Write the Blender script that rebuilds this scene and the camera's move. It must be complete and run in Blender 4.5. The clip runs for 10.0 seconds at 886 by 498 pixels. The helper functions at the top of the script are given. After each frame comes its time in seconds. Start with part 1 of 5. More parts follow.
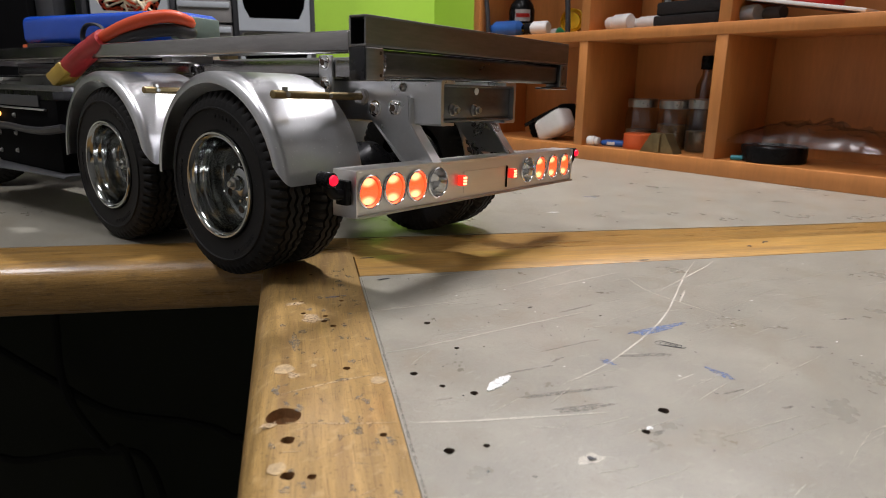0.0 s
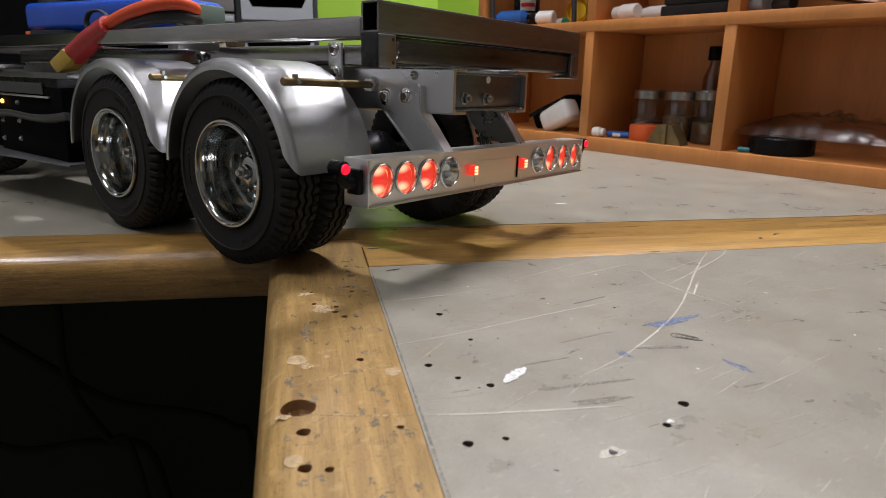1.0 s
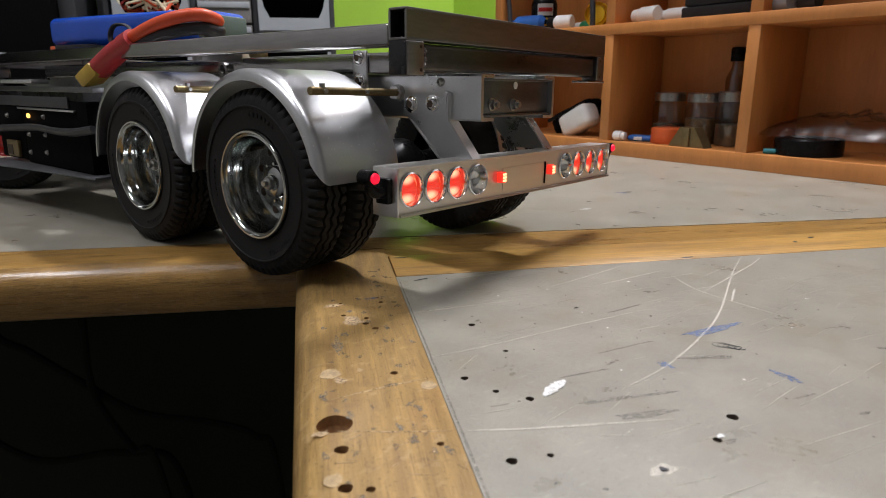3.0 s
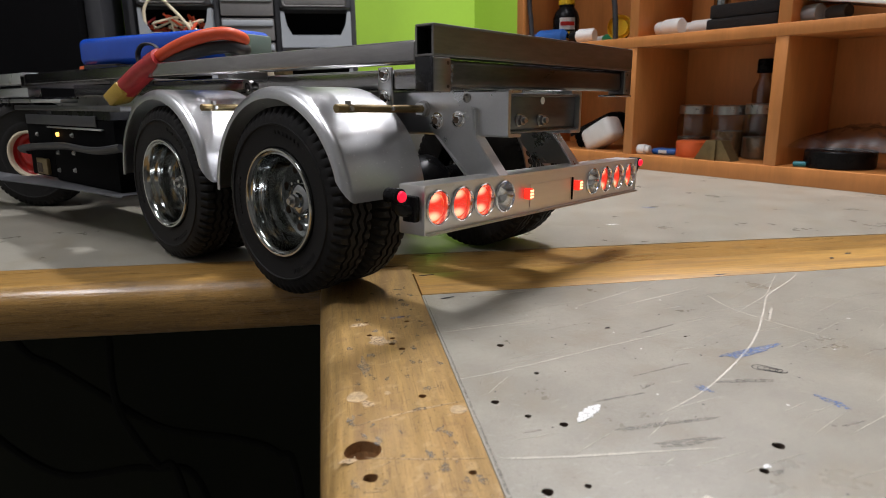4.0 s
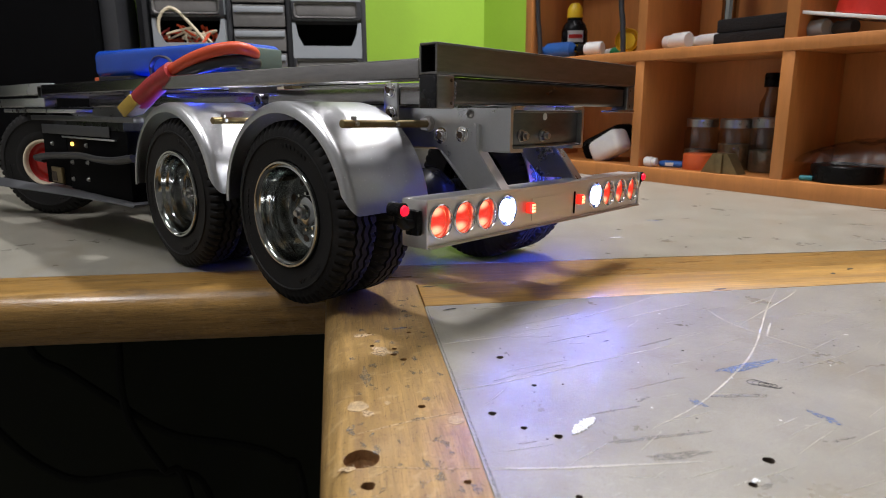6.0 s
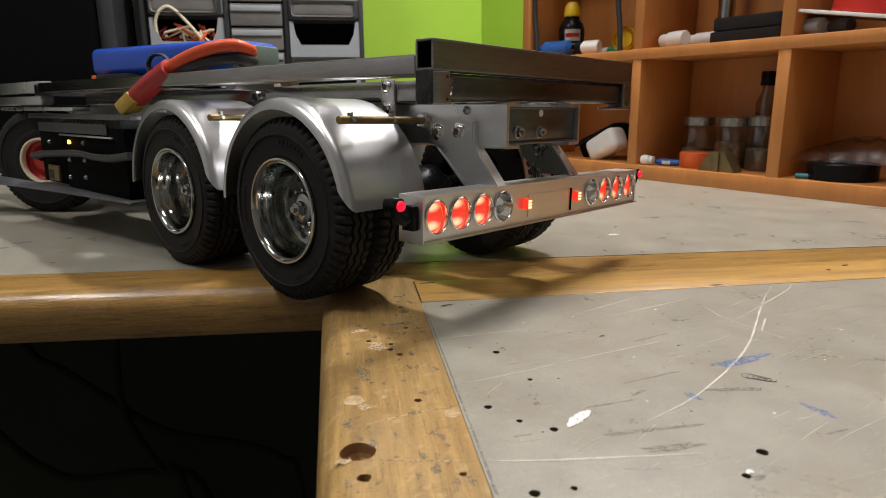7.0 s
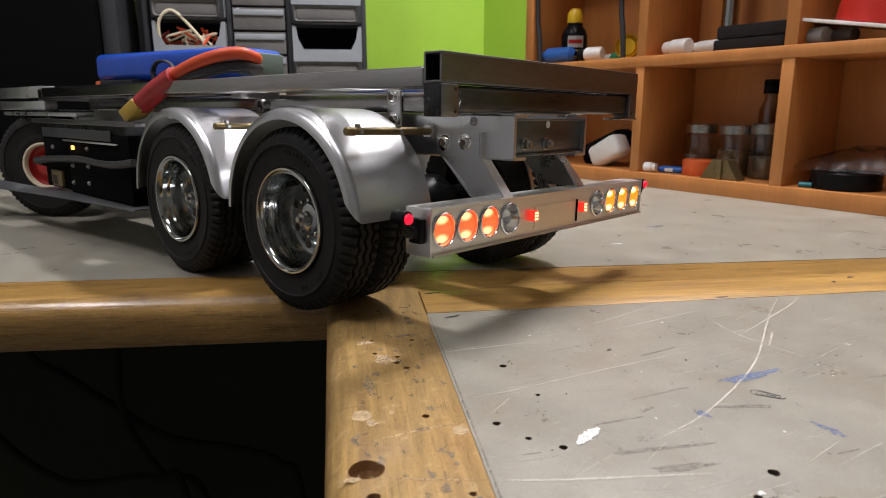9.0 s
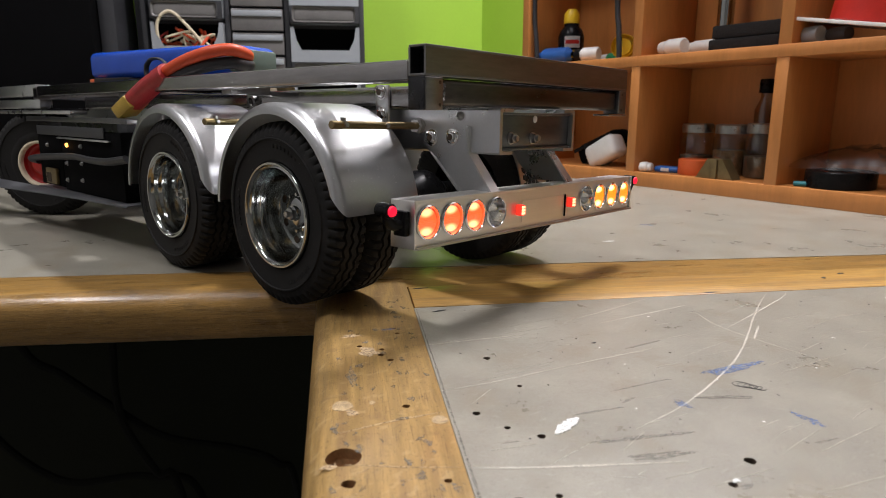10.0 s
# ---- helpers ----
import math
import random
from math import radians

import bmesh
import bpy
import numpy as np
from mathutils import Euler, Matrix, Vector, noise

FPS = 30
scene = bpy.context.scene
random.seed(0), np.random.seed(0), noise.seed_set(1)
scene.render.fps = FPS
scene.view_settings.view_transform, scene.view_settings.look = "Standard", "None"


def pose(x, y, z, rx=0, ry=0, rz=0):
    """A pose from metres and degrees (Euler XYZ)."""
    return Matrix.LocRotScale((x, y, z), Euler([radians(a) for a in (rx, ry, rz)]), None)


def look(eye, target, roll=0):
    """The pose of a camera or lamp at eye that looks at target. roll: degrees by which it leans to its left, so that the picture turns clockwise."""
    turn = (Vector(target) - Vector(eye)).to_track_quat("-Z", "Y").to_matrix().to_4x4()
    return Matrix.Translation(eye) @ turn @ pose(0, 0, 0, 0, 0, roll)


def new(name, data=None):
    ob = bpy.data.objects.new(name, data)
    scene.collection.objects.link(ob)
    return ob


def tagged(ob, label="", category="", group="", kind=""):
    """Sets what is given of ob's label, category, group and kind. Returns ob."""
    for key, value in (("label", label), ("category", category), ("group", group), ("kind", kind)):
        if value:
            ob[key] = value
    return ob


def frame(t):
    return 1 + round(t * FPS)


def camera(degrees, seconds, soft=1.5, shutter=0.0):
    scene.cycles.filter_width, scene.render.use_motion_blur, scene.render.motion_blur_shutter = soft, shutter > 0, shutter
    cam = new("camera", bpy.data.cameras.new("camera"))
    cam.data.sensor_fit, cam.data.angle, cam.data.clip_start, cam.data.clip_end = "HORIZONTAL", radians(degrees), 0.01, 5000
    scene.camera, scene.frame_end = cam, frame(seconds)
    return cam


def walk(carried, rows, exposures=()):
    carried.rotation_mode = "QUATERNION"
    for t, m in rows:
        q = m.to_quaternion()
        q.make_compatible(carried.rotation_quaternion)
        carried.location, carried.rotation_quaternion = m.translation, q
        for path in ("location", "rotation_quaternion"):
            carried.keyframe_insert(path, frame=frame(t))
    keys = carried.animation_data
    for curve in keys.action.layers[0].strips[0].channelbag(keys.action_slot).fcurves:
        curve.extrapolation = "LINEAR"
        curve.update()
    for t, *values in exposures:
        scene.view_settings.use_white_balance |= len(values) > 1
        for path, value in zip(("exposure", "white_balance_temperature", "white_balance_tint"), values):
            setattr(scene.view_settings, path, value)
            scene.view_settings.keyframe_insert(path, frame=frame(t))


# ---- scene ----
cam = camera(69.98, 10.0, soft=0.7)
cam.data.dof.use_dof, cam.data.dof.focus_distance, cam.data.dof.aperture_fstop = True, 0.31, 24.0
PATH = [
    (0, (-0.02211, -0.28977, 0.09054), (0.18363, 0.65455, -0.16623), 0.673),
    (0.5, (-0.02387, -0.28633, 0.09057), (0.18651, 0.65491, -0.17366), 0.880),
    (1, (-0.02629, -0.28586, 0.08913), (0.17905, 0.65503, -0.18024), 0.923),
    (1.5, (-0.02678, -0.28669, 0.08898), (0.17224, 0.65491, -0.18262), 0.872),
    (2, (-0.02639, -0.28671, 0.08862), (0.16811, 0.65677, -0.17974), 0.544),
    (2.5, (-0.02884, -0.28427, 0.08876), (0.16327, 0.66018, -0.17791), 0.219),
    (4, (-0.03293, -0.27488, 0.08972), (0.11858, 0.68426, -0.14923), -0.803),
    (4.5, (-0.03390, -0.27605, 0.09048), (0.11089, 0.68555, -0.14267), -0.657),
    (5, (-0.03379, -0.27614, 0.09169), (0.10681, 0.68720, -0.13678), -0.581),
    (5.5, (-0.03185, -0.27799, 0.09309), (0.10538, 0.68651, -0.13256), -0.405),
    (7, (-0.03039, -0.28111, 0.09114), (0.11060, 0.68275, -0.13489), -0.456),
    (7.5, (-0.03123, -0.28029, 0.09179), (0.11091, 0.68324, -0.13495), -0.389),
    (8, (-0.03183, -0.27861, 0.09449), (0.11001, 0.68490, -0.13250), -0.395),
    (8.5, (-0.03224, -0.27812, 0.09483), (0.10949, 0.68627, -0.12845), -0.327),
    (9, (-0.03300, -0.27899, 0.09470), (0.10882, 0.68573, -0.12712), -0.112),
    (9.5, (-0.03192, -0.28081, 0.09468), (0.10894, 0.68429, -0.12612), -0.005),
    (10, (-0.02671, -0.28131, 0.09104), (0.11282, 0.68472, -0.12650), -0.102),
]
# exposure and white balance drift a little, warmer and greener for a second
walk(cam, [(t, look(eye, target, roll)) for t, eye, target, roll in PATH],
     [(0.0, 0.20, 6350, 10), (0.4, 0.10, 6300, 10), (2.6, 0.10, 6250, 9), (3.9, 0.20, 6250, 9), (5.7, 0.20, 6250, 8), (6.7, 0.22, 6700, 7), (7.6, 0.22, 6700, 7),
      (7.9, 0.25, 6400, 10), (10.0, 0.25, 6400, 10)])

# ---- world and lights ----
world = bpy.data.worlds.new("world")
scene.world = world
world.use_nodes = True
world.node_tree.nodes["Background"].inputs[0].default_value = (0.75, 0.85, 1.0, 1)
world.node_tree.nodes["Background"].inputs[1].default_value = 0.03


def tube_light(name, x, y, z, turn, length, width, watts, colour):
    """A lamp that shines straight down, with its length turned from the x axis."""
    data = bpy.data.lights.new(name, "AREA")
    data.shape, data.size, data.size_y, data.energy, data.color = "RECTANGLE", length, width, watts, colour
    ob = new(name, data)
    ob.matrix_world = pose(x, y, z, 0, 0, turn)
    return ob


WARM = (1.0, 0.955, 0.98)
tube_light("shelf_tube_light", 0.316, 0.350, 0.95, 129.9, 0.20, 0.05, 9.2, WARM)
tube_light("ceiling_tube_light", 0.05, -0.10, 1.70, 90, 1.0, 0.24, 9, WARM)
tube_light("ceiling_tube_light", -0.95, -0.20, 1.70, 90, 0.6, 0.20, 12, WARM)


# ---- materials ----
def nodes_of(name):
    m = bpy.data.materials.new(name)
    m.use_nodes = True
    return m, m.node_tree.nodes, m.node_tree.links, m.node_tree.nodes["Principled BSDF"]


def shade(c, k):
    return (min(c[0] * k, 1), min(c[1] * k, 1), min(c[2] * k, 1), 1)


def mat(name, base, rough=0.5, metal=0.0, var=0.15, scale=60, bump=0.15, bscale=900, stretch=(1, 1, 1), stain=None,
        stain_scale=25, stain_at=0.6, coat=0.0, rvar=0.12, depth=0.0004, scratch=(), rare=0.59, long=0.035):
    m, n, l, p = nodes_of(name)
    co = n.new("ShaderNodeTexCoord")
    mp = n.new("ShaderNodeMapping")
    mp.inputs["Scale"].default_value = stretch
    l.new(co.outputs["Object"], mp.inputs[0])
    big, fine = n.new("ShaderNodeTexNoise"), n.new("ShaderNodeTexNoise")
    for tex, s in ((big, scale), (fine, bscale)):
        tex.inputs["Scale"].default_value = s
        tex.inputs["Detail"].default_value = 6
        tex.inputs["Roughness"].default_value = 0.65
        l.new(mp.outputs[0], tex.inputs["Vector"])
    ramp = n.new("ShaderNodeValToRGB")
    ramp.color_ramp.elements[0].position, ramp.color_ramp.elements[1].position = 0.3, 0.7
    ramp.color_ramp.elements[0].color, ramp.color_ramp.elements[1].color = shade(base, 1 - var), shade(base, 1 + var)
    l.new(big.outputs["Fac"], ramp.inputs[0])
    out = ramp.outputs[0]
    mix = n.new("ShaderNodeMix")
    mix.data_type, mix.blend_type = "RGBA", "MULTIPLY"
    mix.inputs["Factor"].default_value = min(1.0, var * 2)
    fr = n.new("ShaderNodeValToRGB")
    fr.color_ramp.elements[0].position, fr.color_ramp.elements[1].position = 0.3, 0.65
    fr.color_ramp.elements[0].color = (0.6, 0.6, 0.6, 1)
    l.new(fine.outputs["Fac"], fr.inputs[0])
    l.new(out, mix.inputs[6])
    l.new(fr.outputs[0], mix.inputs[7])
    out = mix.outputs[2]
    if stain:
        sn = n.new("ShaderNodeTexNoise")
        sn.inputs["Scale"].default_value, sn.inputs["Detail"].default_value = stain_scale, 8
        l.new(mp.outputs[0], sn.inputs["Vector"])
        sr = n.new("ShaderNodeValToRGB")
        sr.color_ramp.elements[0].position, sr.color_ramp.elements[1].position = stain_at, stain_at + 0.12
        l.new(sn.outputs["Fac"], sr.inputs[0])
        sm = n.new("ShaderNodeMix")
        sm.data_type = "RGBA"
        l.new(sr.outputs[0], sm.inputs["Factor"])
        l.new(out, sm.inputs[6])
        sm.inputs[7].default_value = (*stain, 1)
        out = sm.outputs[2]
    for turn, sc, tint, amount, *slim in scratch:
        sm = n.new("ShaderNodeMapping")
        sm.inputs["Rotation"].default_value = (0, 0, radians(turn))
        sm.vector_type = "TEXTURE"
        sm.inputs["Scale"].default_value = (1 / (sc * (slim[0] if slim else long)), 1 / sc, 1 / sc)
        l.new(co.outputs["Object"], sm.inputs[0])
        st = n.new("ShaderNodeTexNoise")
        st.inputs["Scale"].default_value, st.inputs["Detail"].default_value = 1.0, 4
        l.new(sm.outputs[0], st.inputs["Vector"])
        sr = n.new("ShaderNodeValToRGB")
        sr.color_ramp.elements[0].position, sr.color_ramp.elements[1].position = rare, rare + 0.08
        sr.color_ramp.elements[1].color = (amount, amount, amount, 1)
        l.new(st.outputs["Fac"], sr.inputs[0])
        sx = n.new("ShaderNodeMix")
        sx.data_type = "RGBA"
        l.new(sr.outputs[0], sx.inputs["Factor"])
        l.new(out, sx.inputs[6])
        sx.inputs[7].default_value = (*tint, 1)
        out = sx.outputs[2]
    l.new(out, p.inputs["Base Color"])
    rr = n.new("ShaderNodeMapRange")
    rr.inputs["To Min"].default_value, rr.inputs["To Max"].default_value = max(rough - rvar, 0.02), min(rough + rvar, 1)
    l.new(big.outputs["Fac"], rr.inputs["Value"])
    l.new(rr.outputs[0], p.inputs["Roughness"])
    p.inputs["Metallic"].default_value = metal
    p.inputs["Coat Weight"].default_value = coat
    p.inputs["Coat Roughness"].default_value = 0.15
    if bump:
        b = n.new("ShaderNodeBump")
        b.inputs["Strength"].default_value, b.inputs["Distance"].default_value = bump, depth
        l.new(fine.outputs["Fac"], b.inputs["Height"])
        l.new(b.outputs[0], p.inputs["Normal"])
    return m


def glow(name, colour, strength):
    m, n, l, p = nodes_of(name)
    p.inputs["Base Color"].default_value = (*colour, 1)
    p.inputs["Emission Color"].default_value = (*colour, 1)
    p.inputs["Emission Strength"].default_value = strength
    return m


def lamp_glow(name, dim, bright, spread=0.0036):
    """A lamp plate about its own centre: two hot spots above and below a duller ribbed band."""
    m, n, l, p = nodes_of(name)
    co, sep, ab, comb, dist, rng = [n.new("ShaderNode" + k) for k in ("TexCoord", "SeparateXYZ", "Math", "CombineXYZ", "VectorMath", "MapRange")]
    ab.operation, dist.operation, rng.interpolation_type = "ABSOLUTE", "DISTANCE", "SMOOTHSTEP"
    l.new(co.outputs["Object"], sep.inputs[0])
    l.new(sep.outputs["Z"], ab.inputs[0])
    wide = n.new("ShaderNodeMath")
    wide.operation = "MULTIPLY"
    wide.inputs[1].default_value = 0.5
    l.new(sep.outputs["X"], wide.inputs[0])
    l.new(wide.outputs[0], comb.inputs["X"])
    l.new(ab.outputs[0], comb.inputs["Z"])
    l.new(comb.outputs[0], dist.inputs[0])
    dist.inputs[1].default_value = (-0.0003, 0, 0.0038)
    l.new(dist.outputs["Value"], rng.inputs["Value"])
    rng.inputs["From Min"].default_value, rng.inputs["From Max"].default_value = 0.0004, spread
    rng.inputs["To Min"].default_value, rng.inputs["To Max"].default_value = 1, 0
    mix = n.new("ShaderNodeMix")
    mix.data_type = "RGBA"
    mix.clamp_result = False
    l.new(rng.outputs[0], mix.inputs["Factor"])
    mix.inputs[6].default_value, mix.inputs[7].default_value = (*dim, 1), (*bright, 1)
    l.new(mix.outputs[2], p.inputs["Emission Color"])
    p.inputs["Emission Strength"].default_value = 1.0
    p.inputs["Base Color"].default_value = (0.3, 0.01, 0.01, 1)
    return m


def clear(name, colour=(1, 1, 1), gloss=0.1, rough=0.04):
    m, n, l, p = nodes_of(name)
    t, g, x = n.new("ShaderNodeBsdfTransparent"), n.new("ShaderNodeBsdfGlossy"), n.new("ShaderNodeMixShader")
    t.inputs[0].default_value = (*colour, 1)
    g.inputs["Roughness"].default_value = rough
    x.inputs[0].default_value = gloss
    l.new(t.outputs[0], x.inputs[1])
    l.new(g.outputs[0], x.inputs[2])
    l.new(x.outputs[0], n["Material Output"].inputs[0])
    return m


LINO = mat("worn_linoleum", (0.315, 0.298, 0.244), 0.29, var=0.17, scale=30, bump=0.4, bscale=1600, stain=(0.275, 0.252, 0.196), stain_scale=40, stain_at=0.53, rvar=0.06, rare=0.63, long=0.22,
           scratch=((20, 900, (0.47, 0.445, 0.385), 0.40), (-35, 1000, (0.47, 0.445, 0.385), 0.35), (62, 1300, (0.18, 0.165, 0.14), 0.45), (100, 1800, (0.18, 0.165, 0.14), 0.40), (0, 900, (0.17, 0.155, 0.125), 0.55, 1.0), (40, 420, (0.24, 0.215, 0.165), 0.35, 0.5)))
WOOD_Y = mat("varnished_beech_y", (0.43, 0.272, 0.095), 0.36, var=0.30, scale=200, bump=0.5, bscale=600, stretch=(1, 0.08, 1), stain=(0.28, 0.170, 0.065), stain_scale=150, stain_at=0.52, coat=0.3, depth=0.0006,
             scratch=((90, 1300, (0.19, 0.11, 0.04), 0.55), (88, 2600, (0.16, 0.09, 0.035), 0.6), (93, 500, (0.30, 0.185, 0.075), 0.5), (0, 140, (0.22, 0.13, 0.055), 0.40, 0.9), (30, 260, (0.58, 0.41, 0.20), 0.35, 0.7), (0, 1000, (0.10, 0.06, 0.03), 0.5, 1.0)))
WOOD_X = mat("varnished_beech_x", (0.50, 0.288, 0.076), 0.36, var=0.28, scale=180, bump=0.45, bscale=560, stretch=(0.08, 1, 1), stain=(0.32, 0.185, 0.065), stain_scale=120, stain_at=0.52, coat=0.3, depth=0.0006,
             scratch=((0, 1300, (0.20, 0.115, 0.04), 0.45), (2, 2600, (0.17, 0.095, 0.035), 0.5), (-3, 500, (0.32, 0.19, 0.07), 0.45)))
WOOD_OLD = mat("old_varnished_beech", (0.375, 0.212, 0.056), 0.30, var=0.32, scale=160, bump=0.5, bscale=480, stretch=(0.08, 1, 1), stain=(0.25, 0.145, 0.045), stain_scale=110, stain_at=0.54, coat=0.35, depth=0.0007,
               scratch=((0, 1500, (0.13, 0.075, 0.025), 0.45, 0.10), (2, 2600, (0.12, 0.07, 0.022), 0.5, 0.12), (-3, 600, (0.20, 0.12, 0.045), 0.35, 0.10), (40, 1500, (0.5, 0.35, 0.18), 0.2), (0, 120, (0.14, 0.085, 0.035), 0.40, 0.5), (20, 300, (0.46, 0.30, 0.13), 0.30, 0.6)))
RAW = mat("raw_splintered_wood", (0.58, 0.42, 0.24), 0.8, var=0.25, scale=300, bump=0.8, bscale=1500)
BORE = mat("bored_wood", (0.26, 0.135, 0.05), 0.7, var=0.3, scale=300, bump=0.5, bscale=900)
PLUG = mat("pale_filler", (0.50, 0.36, 0.19), 0.7, var=0.35, scale=350, bump=0.6, bscale=900)
# Dark colour stands in for the shade down holes, vents and sockets.
HOLE = mat("hole_shade", (0.05, 0.032, 0.018), 0.9, var=0.3, scale=400)
ALU = mat("brushed_aluminium", (0.66, 0.67, 0.68), 0.29, 1.0, var=0.06, scale=50, bump=0.015, bscale=900, rvar=0.08, depth=0.0001)
ALU_ROLLED = mat("scuffed_aluminium_sheet", (0.64, 0.65, 0.66), 0.32, 1.0, var=0.04, scale=60, bump=0.02, bscale=700, rvar=0.07, depth=0.0001, rare=0.66, long=0.05,
                 scratch=((30, 900, (0.95, 0.95, 0.95), 0.7), (-50, 1100, (0.97, 0.97, 0.97), 0.6)))
ALU_ANOD = mat("satin_aluminium_bumper", (0.74, 0.72, 0.70), 0.36, 1.0, var=0.05, scale=80, bump=0.06, bscale=1500, stretch=(0.06, 1, 1), rvar=0.05, depth=0.0001)
STEEL = mat("bare_mill_steel", (0.42, 0.41, 0.405), 0.20, 1.0, var=0.22, scale=35, bump=0.12, bscale=500, stretch=(1, 0.15, 1), stain=(0.20, 0.17, 0.14), stain_scale=30, stain_at=0.58, rvar=0.12, depth=0.0001)
DULL = mat("dull_grey_metal", (0.17, 0.172, 0.175), 0.34, 1.0, var=0.25, scale=60, bump=0.1, bscale=500, stretch=(0.3, 1, 1), rvar=0.1, depth=0.0001)
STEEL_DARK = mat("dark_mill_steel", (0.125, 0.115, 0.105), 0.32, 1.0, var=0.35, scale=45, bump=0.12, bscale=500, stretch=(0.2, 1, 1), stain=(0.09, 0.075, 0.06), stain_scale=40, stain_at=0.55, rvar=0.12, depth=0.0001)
LAMP_CHROME = mat("lamp_chrome", (0.80, 0.80, 0.80), 0.12, 1.0, var=0.03, bump=0)
SCALE = mat("black_mill_scale", (0.035, 0.035, 0.038), 0.25, 0.6, var=0.3, scale=120, bump=0.1)
STEEL_X = mat("bare_mill_steel_across", (0.25, 0.245, 0.24), 0.33, 1.0, var=0.25, scale=35, bump=0.12, bscale=500, stretch=(0.15, 1, 1), stain=(0.19, 0.18, 0.17), stain_scale=30, stain_at=0.58, rvar=0.12, depth=0.0001)
CHROME = mat("chrome", (0.40, 0.415, 0.405), 0.13, 1.0, var=0.03, scale=60, bump=0, rvar=0.04)
ZINC = mat("zinc_screw", (0.42, 0.42, 0.41), 0.3, 1.0, var=0.1, scale=300, bump=0.1)
BRASS = mat("dull_brass", (0.26, 0.20, 0.10), 0.4, 1.0, var=0.15, scale=120, bump=0.1)
RUBBER = mat("black_rubber", (0.011, 0.0105, 0.010), 0.72, var=0.3, scale=90, bump=0.25, bscale=1400, stain=(0.020, 0.018, 0.016), stain_scale=80, stain_at=0.58, rare=0.69,
             scratch=((0, 1100, (0.20, 0.19, 0.17), 0.6, 1.0),))
RUBBER.node_tree.nodes["Principled BSDF"].inputs["Specular IOR Level"].default_value = 0.3
BLACK = mat("black_plastic", (0.007, 0.007, 0.0075), 0.28, var=0.2, scale=100, bump=0.05)
BLACK.node_tree.nodes["Principled BSDF"].inputs["Specular IOR Level"].default_value = 0.12
DARK_CABLE = mat("olive_black_cable", (0.010, 0.010, 0.006), 0.9, var=0.2, scale=40, bump=0)
# Near-black olive: shade on the green wall put into the colour.
BENCH_SHADE = mat("olive_under_bench_shade", (0.019, 0.021, 0.009), 0.8, var=0.2, scale=8, bump=0.05)
BLACK_MATT = mat("matt_black_board", (0.0030, 0.0030, 0.0034), 0.85, var=0.2, scale=20, bump=0.05)
BLACK_MATT.node_tree.nodes["Principled BSDF"].inputs["Specular IOR Level"].default_value = 0.05
DARK_SHEET = mat("dark_anodised_sheet", (0.16, 0.165, 0.175), 0.42, 0.6, var=0.2, scale=40, bump=0.1)
CREAM = mat("cream_tyre_ring", (0.75, 0.66, 0.48), 0.5, var=0.1)
RED_RIM = mat("red_painted_rim", (0.42, 0.014, 0.010), 0.35, var=0.12, bump=0.05)
BLUE_WRAP = mat("blue_shrink_wrap", (0.010, 0.075, 0.50), 0.22, var=0.10, scale=25, bump=0.12, bscale=60, rvar=0.08)
GREEN_LABEL = mat("grey_green_label", (0.13, 0.18, 0.15), 0.45, var=0.15, scale=60)
ORANGE_WIRE = mat("orange_silicone", (0.72, 0.09, 0.025), 0.42, var=0.08, scale=80, bump=0.05)
BLACK_WIRE = mat("black_silicone", (0.03, 0.03, 0.033), 0.42, var=0.1, scale=80, bump=0.05)
RED_BOOT = mat("red_heat_shrink", (0.42, 0.035, 0.035), 0.35, var=0.2, scale=70, bump=0.4, bscale=200)
YELLOW_PLUG = mat("yellow_nylon_plug", (0.52, 0.36, 0.06), 0.42, var=0.15, scale=90, bump=0.05)
SHELF = mat("orange_brown_laminate", (0.55, 0.220, 0.060), 0.42, var=0.14, scale=30, bump=0.12, bscale=300, stretch=(1, 1, 0.15))
GREEN = mat("lime_green_wall_paint", (0.30, 0.50, 0.035), 0.7, var=0.05, scale=8, bump=0.2, bscale=250)
PLASTER = mat("pale_wall_paint", (0.26, 0.255, 0.24), 0.8, var=0.05, scale=6, bump=0.2, bscale=200)
CEIL = mat("white_ceiling_paint", (0.6, 0.6, 0.58), 0.8, var=0.04, scale=6, bump=0.2, bscale=200)
# For unseen walls; tone set by how much light they throw back.
WALL_BOUNCE = mat("unseen_wall_bounce", (0.50, 0.50, 0.495), 0.8, var=0.05, scale=6, bump=0.2, bscale=200)
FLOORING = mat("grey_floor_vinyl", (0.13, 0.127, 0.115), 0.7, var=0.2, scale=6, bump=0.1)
GREY_BIN = mat("grey_bin_plastic", (0.28, 0.30, 0.32), 0.42, var=0.06, scale=30, bump=0.05)
GREY_DARK = mat("charcoal_plastic", (0.035, 0.036, 0.04), 0.45, var=0.15, scale=40, bump=0.05)
GREY_FRONT = mat("smoky_drawer_plastic", (0.15, 0.145, 0.14), 0.22, var=0.18, scale=20, bump=0.05)
WHITE = mat("white_plastic", (0.78, 0.77, 0.74), 0.38, var=0.06, scale=60, bump=0.05)
YELLOW = mat("yellow_plastic", (0.80, 0.52, 0.02), 0.4, var=0.08, scale=60, bump=0.05)
BLUE = mat("blue_plastic", (0.03, 0.13, 0.45), 0.4, var=0.1, scale=60, bump=0.05)
ORANGE = mat("orange_plastic", (0.72, 0.13, 0.03), 0.45, var=0.1, scale=60, bump=0.05)
RED = mat("red_tape", (0.62, 0.03, 0.02), 0.4, var=0.1, scale=60, bump=0.05)
